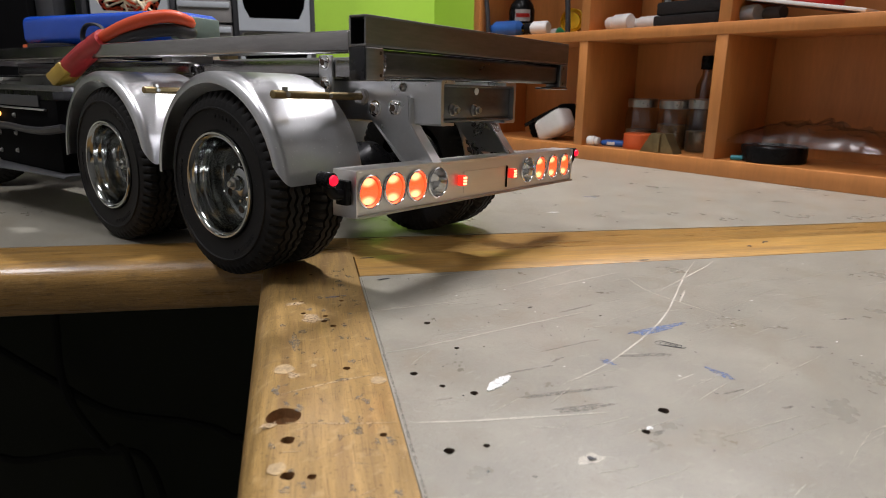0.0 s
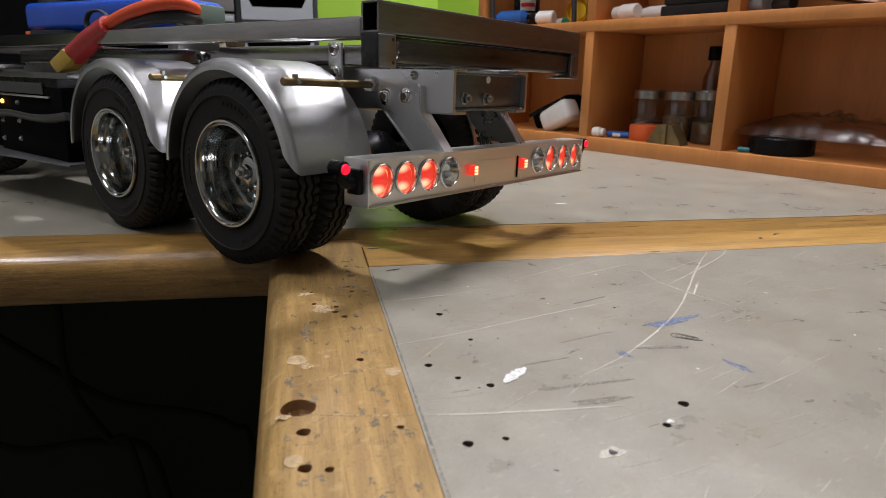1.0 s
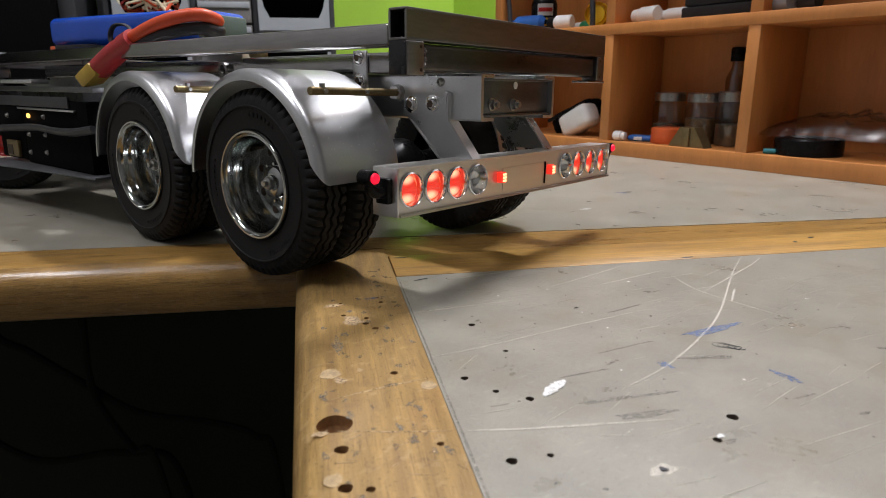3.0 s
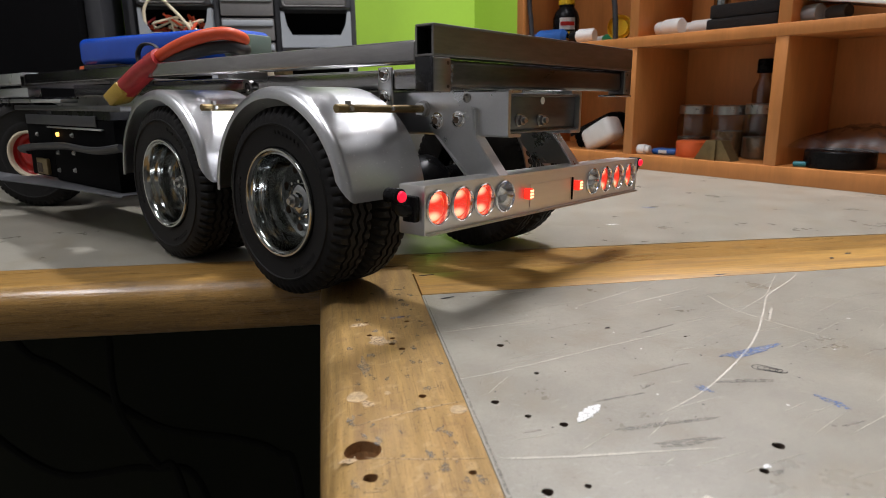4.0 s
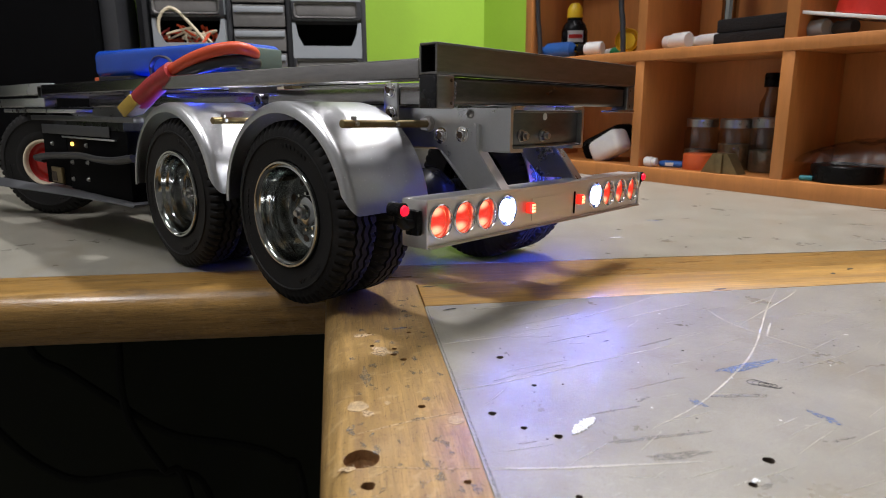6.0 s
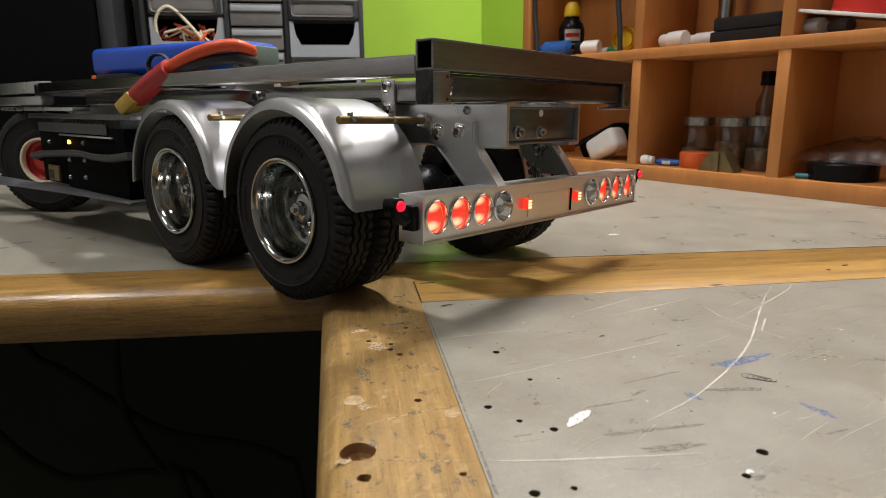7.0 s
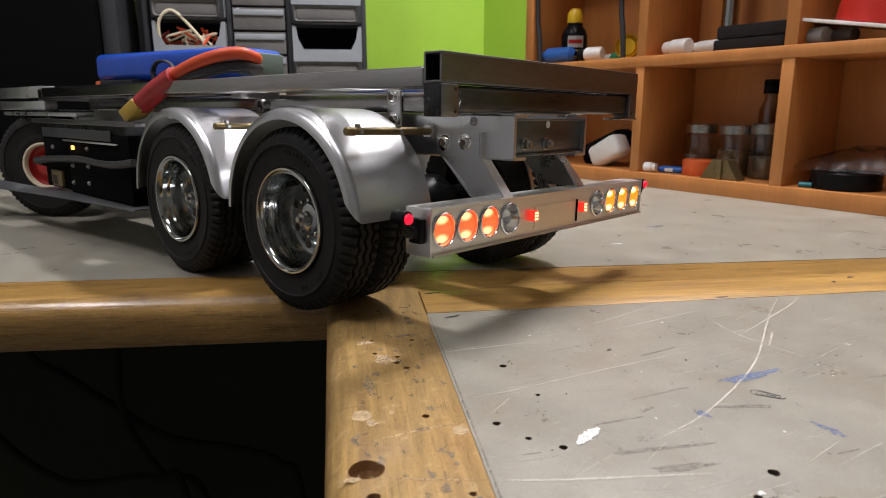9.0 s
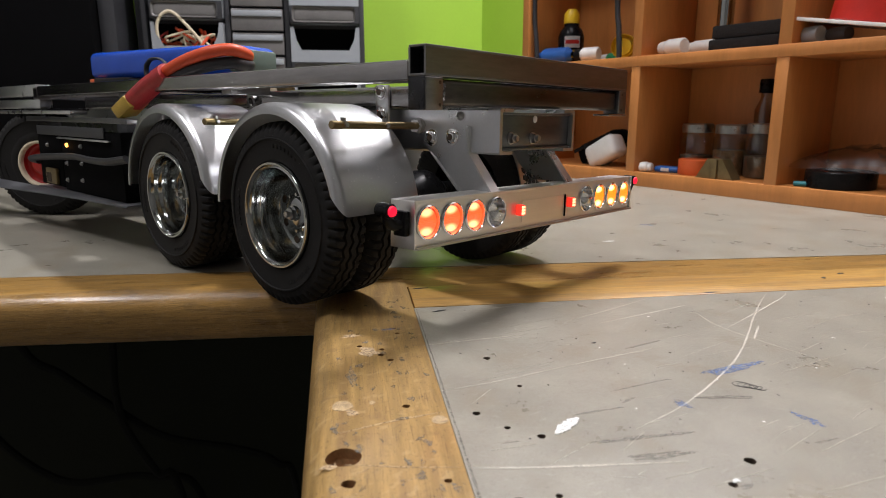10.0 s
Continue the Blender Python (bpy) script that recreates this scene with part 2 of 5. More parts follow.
RED_DARK = glow("lit_red_plastic", (1.0, 0.04, 0.02), 0.7)
TEAL = mat("teal_plastic", (0.03, 0.25, 0.30), 0.4, var=0.1)
GREEN_P = mat("green_print", (0.03, 0.28, 0.12), 0.4, var=0.1)
FOAM = mat("black_foam", (0.012, 0.012, 0.013), 0.95, var=0.4, scale=200, bump=1.0, bscale=500, depth=0.002)
BRONZE = mat("aged_bronze", (0.23, 0.17, 0.08), 0.45, 0.7, var=0.2, scale=90)
GLASS = clear("jar_glass", (0.86, 0.88, 0.86), 0.12, 0.05)
BROWN_GLASS = clear("brown_glass", (0.72, 0.62, 0.52), 0.10, 0.05)
BAG = clear("clear_polythene", (0.84, 0.84, 0.84), 0.11, 0.25)
LENS = clear("clear_lens", (0.96, 0.96, 0.96), 0.10, 0.03)
PAINT_WHITE = mat("white_paint_smear", (0.85, 0.85, 0.82), 0.55, var=0.08, scale=300, bump=0.5, bscale=1200)
PAINT_BLUE = mat("blue_chalk_smear", (0.18, 0.27, 0.50), 0.7, var=0.35, scale=500, bump=0.2, bscale=1500)
PALE = mat("pale_scratch", (0.62, 0.585, 0.50), 0.6, var=0.15, scale=400, bump=0.2)
SOOT = mat("grey_rub_mark", (0.265, 0.247, 0.212), 0.5, var=0.25, scale=300, bump=0.1)
INK = mat("black_ink", (0.03, 0.03, 0.035), 0.5, var=0.2, scale=300, bump=0)


def worn_off(m, scale, at):
    """Let a thin smear break up into flecks."""
    n, l = m.node_tree.nodes, m.node_tree.links
    co, tex, ramp = n.new("ShaderNodeTexCoord"), n.new("ShaderNodeTexNoise"), n.new("ShaderNodeValToRGB")
    tex.inputs["Scale"].default_value, tex.inputs["Detail"].default_value = scale, 6
    ramp.color_ramp.elements[0].position, ramp.color_ramp.elements[1].position = at, at + 0.12
    t, x = n.new("ShaderNodeBsdfTransparent"), n.new("ShaderNodeMixShader")
    l.new(co.outputs["Object"], tex.inputs["Vector"])
    l.new(tex.outputs["Fac"], ramp.inputs[0])
    l.new(ramp.outputs[0], x.inputs[0])
    l.new(t.outputs[0], x.inputs[1])
    l.new(n["Principled BSDF"].outputs[0], x.inputs[2])
    l.new(x.outputs[0], n["Material Output"].inputs[0])


worn_off(PAINT_BLUE, 2600, 0.38)
worn_off(SOOT, 3000, 0.42)
worn_off(PAINT_WHITE, 1500, 0.34)
worn_off(PALE, 3000, 0.36)
RED_ON = lamp_glow("red_tail_glow", (0.80, 0.035, 0.016), (2.6, 0.75, 0.42), 0.0027)
BRAKE_ON = lamp_glow("brake_glow", (1.7, 0.16, 0.035), (3.8, 1.3, 0.5), 0.0025)
AMBER_ON = lamp_glow("amber_glow", (1.7, 0.36, 0.012), (5.0, 3.0, 0.9), 0.0024)
WHITE_ON = glow("reversing_glow", (0.16, 0.24, 1.0), 360.0)
# Glow of the added blue emitters, which are none of the lorry's lamps.
ADDED_BLUE_ON = glow("added_blue_glow", (0.05, 0.09, 1.0), 800.0)
MARK_ON = glow("marker_glow", (1.0, 0.22, 0.10), 4.5)
SIDE_ON = glow("side_marker_glow", (1.0, 0.008, 0.045), 0.75)
AMBER_LED = glow("amber_status_led", (1.0, 0.45, 0.08), 3.0)


def worn(m, scale, at, stretch=(1, 1, 1), most=1.0):
    """Breaks a smear up into flecks."""
    n, l = m.node_tree.nodes, m.node_tree.links
    co, mp, tex, ramp = n.new("ShaderNodeTexCoord"), n.new("ShaderNodeMapping"), n.new("ShaderNodeTexNoise"), n.new("ShaderNodeValToRGB")
    mp.inputs["Scale"].default_value = stretch
    tex.inputs["Scale"].default_value, tex.inputs["Detail"].default_value = scale, 8
    ramp.color_ramp.elements[0].position, ramp.color_ramp.elements[1].position = at, at + 0.14
    ramp.color_ramp.elements[1].color = (most, most, most, 1)
    l.new(co.outputs["Object"], mp.inputs[0])
    l.new(mp.outputs[0], tex.inputs["Vector"])
    l.new(tex.outputs["Fac"], ramp.inputs[0])
    l.new(ramp.outputs[0], n["Principled BSDF"].inputs["Alpha"])


worn(PAINT_BLUE, 1100, 0.44, (0.6, 1.6, 1), 0.85)
worn(SOOT, 1500, 0.42, (0.3, 1.4, 1), 0.65)
worn(RAW, 900, 0.36, (1, 1, 1), 0.9)


# ---- mesh helpers ----
def part(name, bm, material, parent=None, label="", smooth=True):
    me = bpy.data.meshes.new(name)
    bm.normal_update()
    bm.to_mesh(me)
    bm.free()
    me.materials.append(material)
    if smooth:
        me.shade_smooth()
        me.set_sharp_from_angle(angle=radians(38))
    ob = new(name, me)
    if parent:
        ob.parent = parent
    if label:
        ob["label"] = label
    return ob


def share(name, mesh_ob, parent, m):
    ob = new(name, mesh_ob.data)
    ob.parent = parent
    ob.matrix_basis = m
    return ob


def box(bm, x0, x1, y0, y1, z0, z1, bev=0.0, seg=2, m=None):
    v = bmesh.ops.create_cube(bm, size=1.0)["verts"]
    for a in v:
        a.co = Vector(((x0 + x1) / 2 + a.co.x * (x1 - x0), (y0 + y1) / 2 + a.co.y * (y1 - y0), (z0 + z1) / 2 + a.co.z * (z1 - z0)))
    if bev:
        edges = list({e for a in v for e in a.link_edges})
        out = bmesh.ops.bevel(bm, geom=edges, offset=bev, segments=seg, affect="EDGES", profile=0.5)
        v = list({a for f in out["faces"] for a in f.verts} | {a for a in v if a.is_valid})
    if m is not None:
        bmesh.ops.transform(bm, matrix=m, verts=[a for a in v if a.is_valid])
    return bm


def cube(x0, x1, y0, y1, z0, z1, bev=0.0, seg=2, m=None):
    return box(bmesh.new(), x0, x1, y0, y1, z0, z1, bev, seg, m)


def align(p0, p1):
    p0, p1 = Vector(p0), Vector(p1)
    return Matrix.Translation(p0) @ (p1 - p0).to_track_quat("Z", "Y").to_matrix().to_4x4()


def lathe(bm, profile, segs=32, m=None, closed=False, wobble=None):
    """Turns rows of (radius, height) round z; wobble(i, j) gives offsets of radius and height."""
    rings = []
    for i in range(segs):
        a = 2 * math.pi * i / segs
        ring = []
        for j, (r, h) in enumerate(profile):
            dr, dh = wobble(i, j) if wobble else (0, 0)
            co = Vector(((r + dr) * math.cos(a), (r + dr) * math.sin(a), h + dh))
            ring.append(bm.verts.new(m @ co if m else co))
        rings.append(ring)
    k = len(profile)
    for i in range(segs):
        a, b = rings[i], rings[(i + 1) % segs]
        for j in range(k if closed else k - 1):
            bm.faces.new((a[j], b[j], b[(j + 1) % k], a[(j + 1) % k]))
    return bm


def rod(bm, p0, p1, r, segs=16, bev=0.0):
    ln = (Vector(p1) - Vector(p0)).length
    e = 1e-5
    prof = [(e, 0), (r - bev, 0), (r, bev), (r, ln - bev), (r - bev, ln), (e, ln)] if bev else [(e, 0), (r, 0), (r, ln), (e, ln)]
    return lathe(bm, prof, segs, align(p0, p1))


def pipe(bm, p0, p1, r, hole, segs=20):
    ln = (Vector(p1) - Vector(p0)).length
    return lathe(bm, [(r, 0), (r, ln), (hole, ln), (hole, 0)], segs, align(p0, p1), closed=True)


def spline(pts, per=8):
    pts = [Vector(p) for p in pts]
    q = [2 * pts[0] - pts[1], *pts, 2 * pts[-1] - pts[-2]]
    out = []
    for i in range(1, len(q) - 2):
        a, b, c, d = q[i - 1:i + 3]
        for k in range(per):
            t = k / per
            out.append(0.5 * (2 * b + (c - a) * t + (2 * a - 5 * b + 4 * c - d) * t * t + (3 * b - a - 3 * c + d) * t ** 3))
    return [*out, pts[-1]]


def cable(bm, pts, r, segs=12, per=8, flat=1.0):
    path = spline(pts, per)
    rings, up = [], Vector((0.02, 0.03, 1))
    for i, p in enumerate(path):
        d = (path[min(i + 1, len(path) - 1)] - path[max(i - 1, 0)]).normalized()
        s = d.cross(up).normalized()
        w = s.cross(d).normalized()
        up = w
        rings.append([bm.verts.new(p + r * (math.cos(a) * s + flat * math.sin(a) * w)) for a in [2 * math.pi * k / segs for k in range(segs)]])
    for a, b in zip(rings, rings[1:]):
        for k in range(segs):
            bm.faces.new((a[k], b[k], b[(k + 1) % segs], a[(k + 1) % segs]))
    bm.faces.new(rings[0])
    bm.faces.new(rings[-1][::-1])
    bmesh.ops.recalc_face_normals(bm, faces=bm.faces)
    return bm


def prism(bm, outline, z0, z1, m=None):
    """A closed outline of (x, y), made solid between two heights."""
    lo = [bm.verts.new((x, y, z0)) for x, y in outline]
    hi = [bm.verts.new((x, y, z1)) for x, y in outline]
    k = len(outline)
    bm.faces.new(lo[::-1])
    bm.faces.new(hi)
    for i in range(k):
        bm.faces.new((lo[i], lo[(i + 1) % k], hi[(i + 1) % k], hi[i]))
    bmesh.ops.recalc_face_normals(bm, faces=bm.faces)
    if m is not None:
        bmesh.ops.transform(bm, matrix=m, verts=lo + hi)
    return bm


def ribbon(bm, pts, w, z0, z1, per=8, ragged=0.3):
    """A thin flat streak along pts on the table."""
    path = spline([(x, y, 0) for x, y in pts], per)
    left, right = [], []
    for i, p in enumerate(path):
        d = (path[min(i + 1, len(path) - 1)] - path[max(i - 1, 0)]).normalized()
        s = Vector((-d.y, d.x, 0))
        taper = min(1, 0.25 + 3 * min(i, len(path) - 1 - i) / len(path))
        a, b = [w / 2 * taper * (1 + ragged * random.uniform(-1, 1)) for _ in range(2)]
        left.append((p + s * a)[:2])
        right.append((p - s * b)[:2])
    return prism(bm, left + right[::-1], z0, z1)


def blob(bm, x, y, rx, ry, turn, z0, z1, k=22, ragged=0.25):
    c, s = math.cos(radians(turn)), math.sin(radians(turn))
    out, ph = [], [random.uniform(0, 6) for _ in range(3)]
    for i in range(k):
        a = 2 * math.pi * i / k
        g = 1 + ragged * (0.8 * math.sin(2 * a + ph[0]) * 0.5 + 0.5 * math.sin(3 * a + ph[1]) + 0.4 * math.sin(5 * a + ph[2]) + 0.25 * random.uniform(-1, 1))
        px, py = rx * g * math.cos(a), ry * g * math.sin(a)
        out.append((x + c * px - s * py, y + s * px + c * py))
    return prism(bm, out, z0, z1)


def thing(name, label, category, m=None, group="", kind=""):
    ob = new(name)
    ob.empty_display_size = 0.02
    if m is not None:
        ob.matrix_basis = m
    return tagged(ob, label, category, group, kind)


def carve(ob, cutters, lining=None):
    """Sinks the cutter solid into ob for good."""
    me = bpy.data.meshes.new("cutter")
    cutters.to_mesh(me)
    cutters.free()
    me.materials.append(lining or HOLE)
    cut = new("cutter", me)
    mod = ob.modifiers.new("cut", "BOOLEAN")
    mod.operation, mod.object, mod.solver = "DIFFERENCE", cut, "EXACT"
    mod.material_mode = "TRANSFER"
    bpy.context.view_layer.update()
    done = bpy.data.meshes.new_from_object(ob.evaluated_get(bpy.context.evaluated_depsgraph_get()))
    ob.modifiers.clear()
    ob.data = done
    bpy.data.objects.remove(cut)


# ---- the room ----
def wall(name, x0, y0, x1, y1, material, z0=-0.76, z1=1.78, thick=0.1):
    d = Vector((x1 - x0, y1 - y0, 0))
    m = Matrix.Translation((x0, y0, 0)) @ Matrix.Rotation(math.atan2(d.y, d.x), 4, "Z")
    ob = part(name, cube(0, d.length, 0, thick, z0, z1, m=m), material, smooth=False)
    return tagged(ob, "", "wall", kind="structure")


CORNER = (0.222, 0.93)
FAR = (CORNER[0] + 0.440 * 2.6, CORNER[1] - 0.898 * 2.6)
wall("wall_north", -1.7, 0.93, CORNER[0], 0.93, GREEN)["label"] = "lime green painted wall behind the bench"
# Upper panels are added out of view to reflect white instead of green.
wall("wall_north_upper", -1.7, 0.922, CORNER[0] - 0.012, 0.922, WALL_BOUNCE, z0=0.50, thick=0.007)["label"] = "unseen white upper wall, added for reflected light"
MIDE = (CORNER[0] + 0.440 * 1.15, CORNER[1] - 0.898 * 1.15)
wall("wall_east", CORNER[0], CORNER[1], MIDE[0], MIDE[1], GREEN)["label"] = "lime green painted wall behind the shelf"
UX, UY = -0.898 * 0.008, -0.440 * 0.008
wall("wall_east_upper", CORNER[0] + UX, CORNER[1] + UY - 0.004, MIDE[0] + UX, MIDE[1] + UY, WALL_BOUNCE, z0=0.37, thick=0.006)["label"] = "unseen white upper wall, added for reflected light"
# The remaining walls are assumed, unseen, and close the room for bounced light.
wall("wall_east_2", MIDE[0], MIDE[1], FAR[0], FAR[1], PLASTER)["label"] = "unseen dull wall, added to close the room"
wall("wall_south", FAR[0], FAR[1], -1.7, -1.5, PLASTER)["label"] = "unseen pale wall, added to close the back of the room"
wall("wall_west", -1.7, -1.5, -1.7, 0.93, WALL_BOUNCE)["label"] = "unseen pale side wall, added for reflected light"
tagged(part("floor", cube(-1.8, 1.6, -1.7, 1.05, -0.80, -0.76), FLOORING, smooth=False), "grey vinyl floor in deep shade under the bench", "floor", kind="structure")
tagged(part("ceiling", cube(-1.8, 1.6, -1.7, 1.05, 1.78, 1.84), CEIL, smooth=False), "pale painted ceiling", "ceiling", kind="structure")

# ---- the benches ----
T = 0.030


def nosing(run0, run1, back, front, r, bottom, axis):
    """A rounded bench edge: section from back to the rounded front, along x or y."""
    sec = [(back, 0.0)]
    sgn = 1 if front > back else -1
    for k in range(9):
        a = math.pi / 2 * k / 8
        sec.append((front - sgn * r * (1 - math.sin(a)), -r * (1 - math.cos(a))))
    sec += [(front, -bottom + 0.005), (front - sgn * 0.0015, -bottom + 0.0015), (front - sgn * 0.005, -bottom), (back, -bottom)]
    bm = bmesh.new()
    n = 40
    rings = []
    for i in range(n + 1):
        t = run0 + (run1 - run0) * i / n
        rings.append([bm.verts.new((p, t, z) if axis == "y" else (t, p, z)) for p, z in sec])
    k = len(sec)
    for a, b in zip(rings, rings[1:]):
        for j in range(k):
            bm.faces.new((a[j], a[(j + 1) % k], b[(j + 1) % k], b[j]))
    bm.faces.new(rings[0])
    bm.faces.new(rings[-1])
    bmesh.ops.recalc_face_normals(bm, faces=bm.faces)
    return bm


front = thing("workbench", "old workbench with grey linoleum top and beech edging", "workbench")
back_bench = thing("workbench", "long workbench with grey linoleum top and rounded beech nosing", "workbench")
top = part("linoleum_top", cube(0.0002, 1.1, -1.15, -0.0002, -T, 0), LINO, front, "scratched grey linoleum with drill holes", smooth=False)
bm = nosing(-1.15, 0.0460, 0, -0.0400, 0.010, T, "y")
for v in bm.verts:
    if v.co.x < -0.02:
        v.co.x -= 0.006 + 0.026 * max(v.co.y, -0.30)
left_edge = part("edging", bm, WOOD_Y, front, "worn beech edging with drilled holes")
part("edging", cube(0.0005, 1.1, 0.0, 0.0352, -T, 0.0003, 0.0006), WOOD_X, front, "beech end strip")
# the back bench: a tapered nosing board before its own linoleum
bm = nosing(-1.65, -0.0005, 0.0773, 0.0362, 0.011, 0.0268, "x")
for v in bm.verts:
    v.co.y -= 0.045 * v.co.x
part("edging", bm, WOOD_OLD, back_bench, "rounded beech nosing darkened with use")
bm = prism(bmesh.new(), [(-0.0003, 0.0362), (1.3, 0.0362), (1.3, 0.055), (0.293, 0.0655), (-0.0003, 0.0775)], -T, -0.0003)
part("edging", bm, WOOD_OLD, back_bench)
bm = prism(bmesh.new(), [(-1.65, 0.152), (0, 0.0777), (0.293, 0.0657), (0.9, 0.055), (0.20, 0.925), (-1.65, 0.925)], -T, 0.0)
part("linoleum_top", bm, LINO, back_bench, "grey linoleum top", smooth=False)
for x, y in ((-1.5, 0.20), (-1.5, 0.85), (0.1, 0.85)):
    part("leg", cube(x - 0.03, x + 0.03, y - 0.03, y + 0.03, -0.76, -T, 0.003), WOOD_OLD, back_bench)
for x, y in ((0.05, -1.1), (1.0, -1.1), (1.0, -0.1)):
    part("leg", cube(x - 0.03, x + 0.03, y - 0.03, y + 0.03, -0.76, -T, 0.003), WOOD_X, front)

# Added panel, painted as dark as the shaded space under the bench.
part("back_panel", cube(-1.64, 0.45, 0.50, 0.515, -0.755, -T - 0.001), BENCH_SHADE, back_bench, "added dark olive panel under the bench, shade put into its colour", smooth=False)
CABLES = (
    [(-0.298, 0.44, -0.031), (-0.300, 0.44, -0.165), (-0.303, 0.44, -0.227), (-0.296, 0.44, -0.274), (-0.268, 0.44, -0.332), (-0.240, 0.44, -0.375), (-0.20, 0.43, -0.76)],
    [(-0.44, 0.45, -0.031), (-0.40, 0.45, -0.17), (-0.363, 0.45, -0.205), (-0.315, 0.45, -0.247), (-0.257, 0.45, -0.292), (-0.175, 0.45, -0.315), (-0.130, 0.45, -0.338), (-0.106, 0.45, -0.39), (-0.09, 0.45, -0.76)],
    [(-0.52, 0.46, -0.031), (-0.47, 0.46, -0.24), (-0.388, 0.46, -0.343), (-0.283, 0.46, -0.349), (-0.22, 0.46, -0.40), (-0.20, 0.46, -0.76)])
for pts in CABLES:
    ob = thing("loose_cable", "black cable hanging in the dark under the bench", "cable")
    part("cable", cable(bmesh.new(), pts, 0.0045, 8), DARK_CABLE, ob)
# drill holes: x, y, radius
cut = bmesh.new()
for x, y, r in ((0.021, -0.0647, 0.0015), (0.0087, -0.1069, 0.0014), (0.0159, -0.1169, 0.0011), (0.0243, -0.1232, 0.0014), (0.0268, -0.0899, 0.0010),
                (0.0102, -0.1517, 0.0016), (0.0202, -0.1512, 0.0010), (0.075, -0.1436, 0.0018), (0.0642, -0.153, 0.0013), (0.091, -0.0696, 0.0006), (0.0365, -0.0905, 0.0004), (0.061, -0.0497, 0.0004)):
    lathe(cut, [(1e-5, -0.022), (r * 0.7, -0.022), (r * 0.80, -0.0008), (r * 0.98, 0.001), (1e-5, 0.001)], 24, Matrix.Translation((x, y, 0)), wobble=lambda i, j: (r * (0.05 * math.sin(i * math.pi / 4) + 0.03 * math.sin(i * 3 * math.pi / 8)), 0))
bmesh.ops.recalc_face_normals(cut, faces=cut.faces)
carve(top, cut)
cut = bmesh.new()
for x, y, r in ((-0.0299, -0.1388, 0.0018), (-0.0121, -0.099, 0.0012), (-0.0172, -0.0500, 0.0010), (-0.0178, -0.0555, 0.0012), (-0.0146, -0.061, 0.0012),
                (-0.0257, -0.0455, 0.0010), (-0.0296, -0.0328, 0.0009), (-0.0264, -0.0315, 0.0007), (-0.0052, -0.141, 0.0010), (-0.0100, -0.0330, 0.0010), (-0.0110, -0.0270, 0.0009), (-0.0240, -0.1560, 0.0011), (-0.0296, -0.1545, 0.0017)):
    lathe(cut, [(1e-5, -0.018), (r * 0.75, -0.018), (r * 0.95, -0.0012), (r * 1.05, 0.001), (1e-5, 0.001)], 24, Matrix.Translation((x, y, 0)), wobble=lambda i, j: (r * (0.06 * math.sin(i * 2 * math.pi / 9) + 0.03 * math.sin(i * math.pi / 3)), 0))
bmesh.ops.recalc_face_normals(cut, faces=cut.faces)
carve(left_edge, cut, BORE)
cut = bmesh.new()
lathe(cut, [(1e-5, -0.0055), (0.0034, -0.0052), (0.0044, -0.0030), (0.0047, 0.001), (1e-5, 0.001)], 40, Matrix.Translation((-0.0313, -0.1262, 0)) @ Matrix.Diagonal((1.05, 1.0, 1, 1)), wobble=lambda i, j: (0.00016 * math.sin(i * math.pi / 10 + j) + 0.00008 * math.sin(i * math.pi / 4), 0))
bmesh.ops.recalc_face_normals(cut, faces=cut.faces)
carve(left_edge, cut, BORE)

# ---- the lorry ----
LORRY = thing("model_lorry", "bare metal model lorry chassis with twin rear axles on the bench", "model lorry",
              Matrix.Translation((-0.00345, -0.04725, 0)) @ Matrix.Rotation(radians(39.92), 4, "Z") @ Matrix.Rotation(radians(1.0), 4, "Y"))
MID = 0.0893
WM = 0.0775


def tyre_mesh():
    """Road tyre, axle along +z from the outer face at 0; wavy ribs and notched shoulders."""
    w, R, r = 0.0195, 0.0415, 0.0238
    prof = [(r, 0.0012), (r + 0.001, 0.0003), (r + 0.004, 0.0002), (0.0335, -0.0006), (0.0338, -0.0012), (0.0343, -0.0012), (0.0346, -0.0006), (0.0375, 0.0), (0.0392, 0.0009), (R - 0.0008, 0.0018), (R - 0.0002, 0.0026)]
    first = len(prof)
    for g in (0.0060, 0.0098, 0.0136):
        prof += [(R, g - 0.0007), (R - 0.0022, g - 0.00045), (R - 0.0022, g + 0.00045), (R, g + 0.0007)]
    last = len(prof)
    prof += [(R - 0.0002, w - 0.0026), (R - 0.0008, w - 0.0018), (0.0392, w - 0.0009), (0.0375, w), (r + 0.004, w), (r, w - 0.001)]
    shoulder = {9: 0.0020, 8: 0.0016, 10: 0.0020, last: 0.0020, last + 1: 0.0020, last + 2: 0.0016}

    def wobble(i, j):
        if first <= j < last:
            return 0, 0.0007 * (abs((i % 6) - 3) / 1.5 - 1)
        if j in shoulder and i % 4 == 0:
            return -shoulder[j], 0
        return 0, 0
    return lathe(bmesh.new(), prof, 240, wobble=wobble)


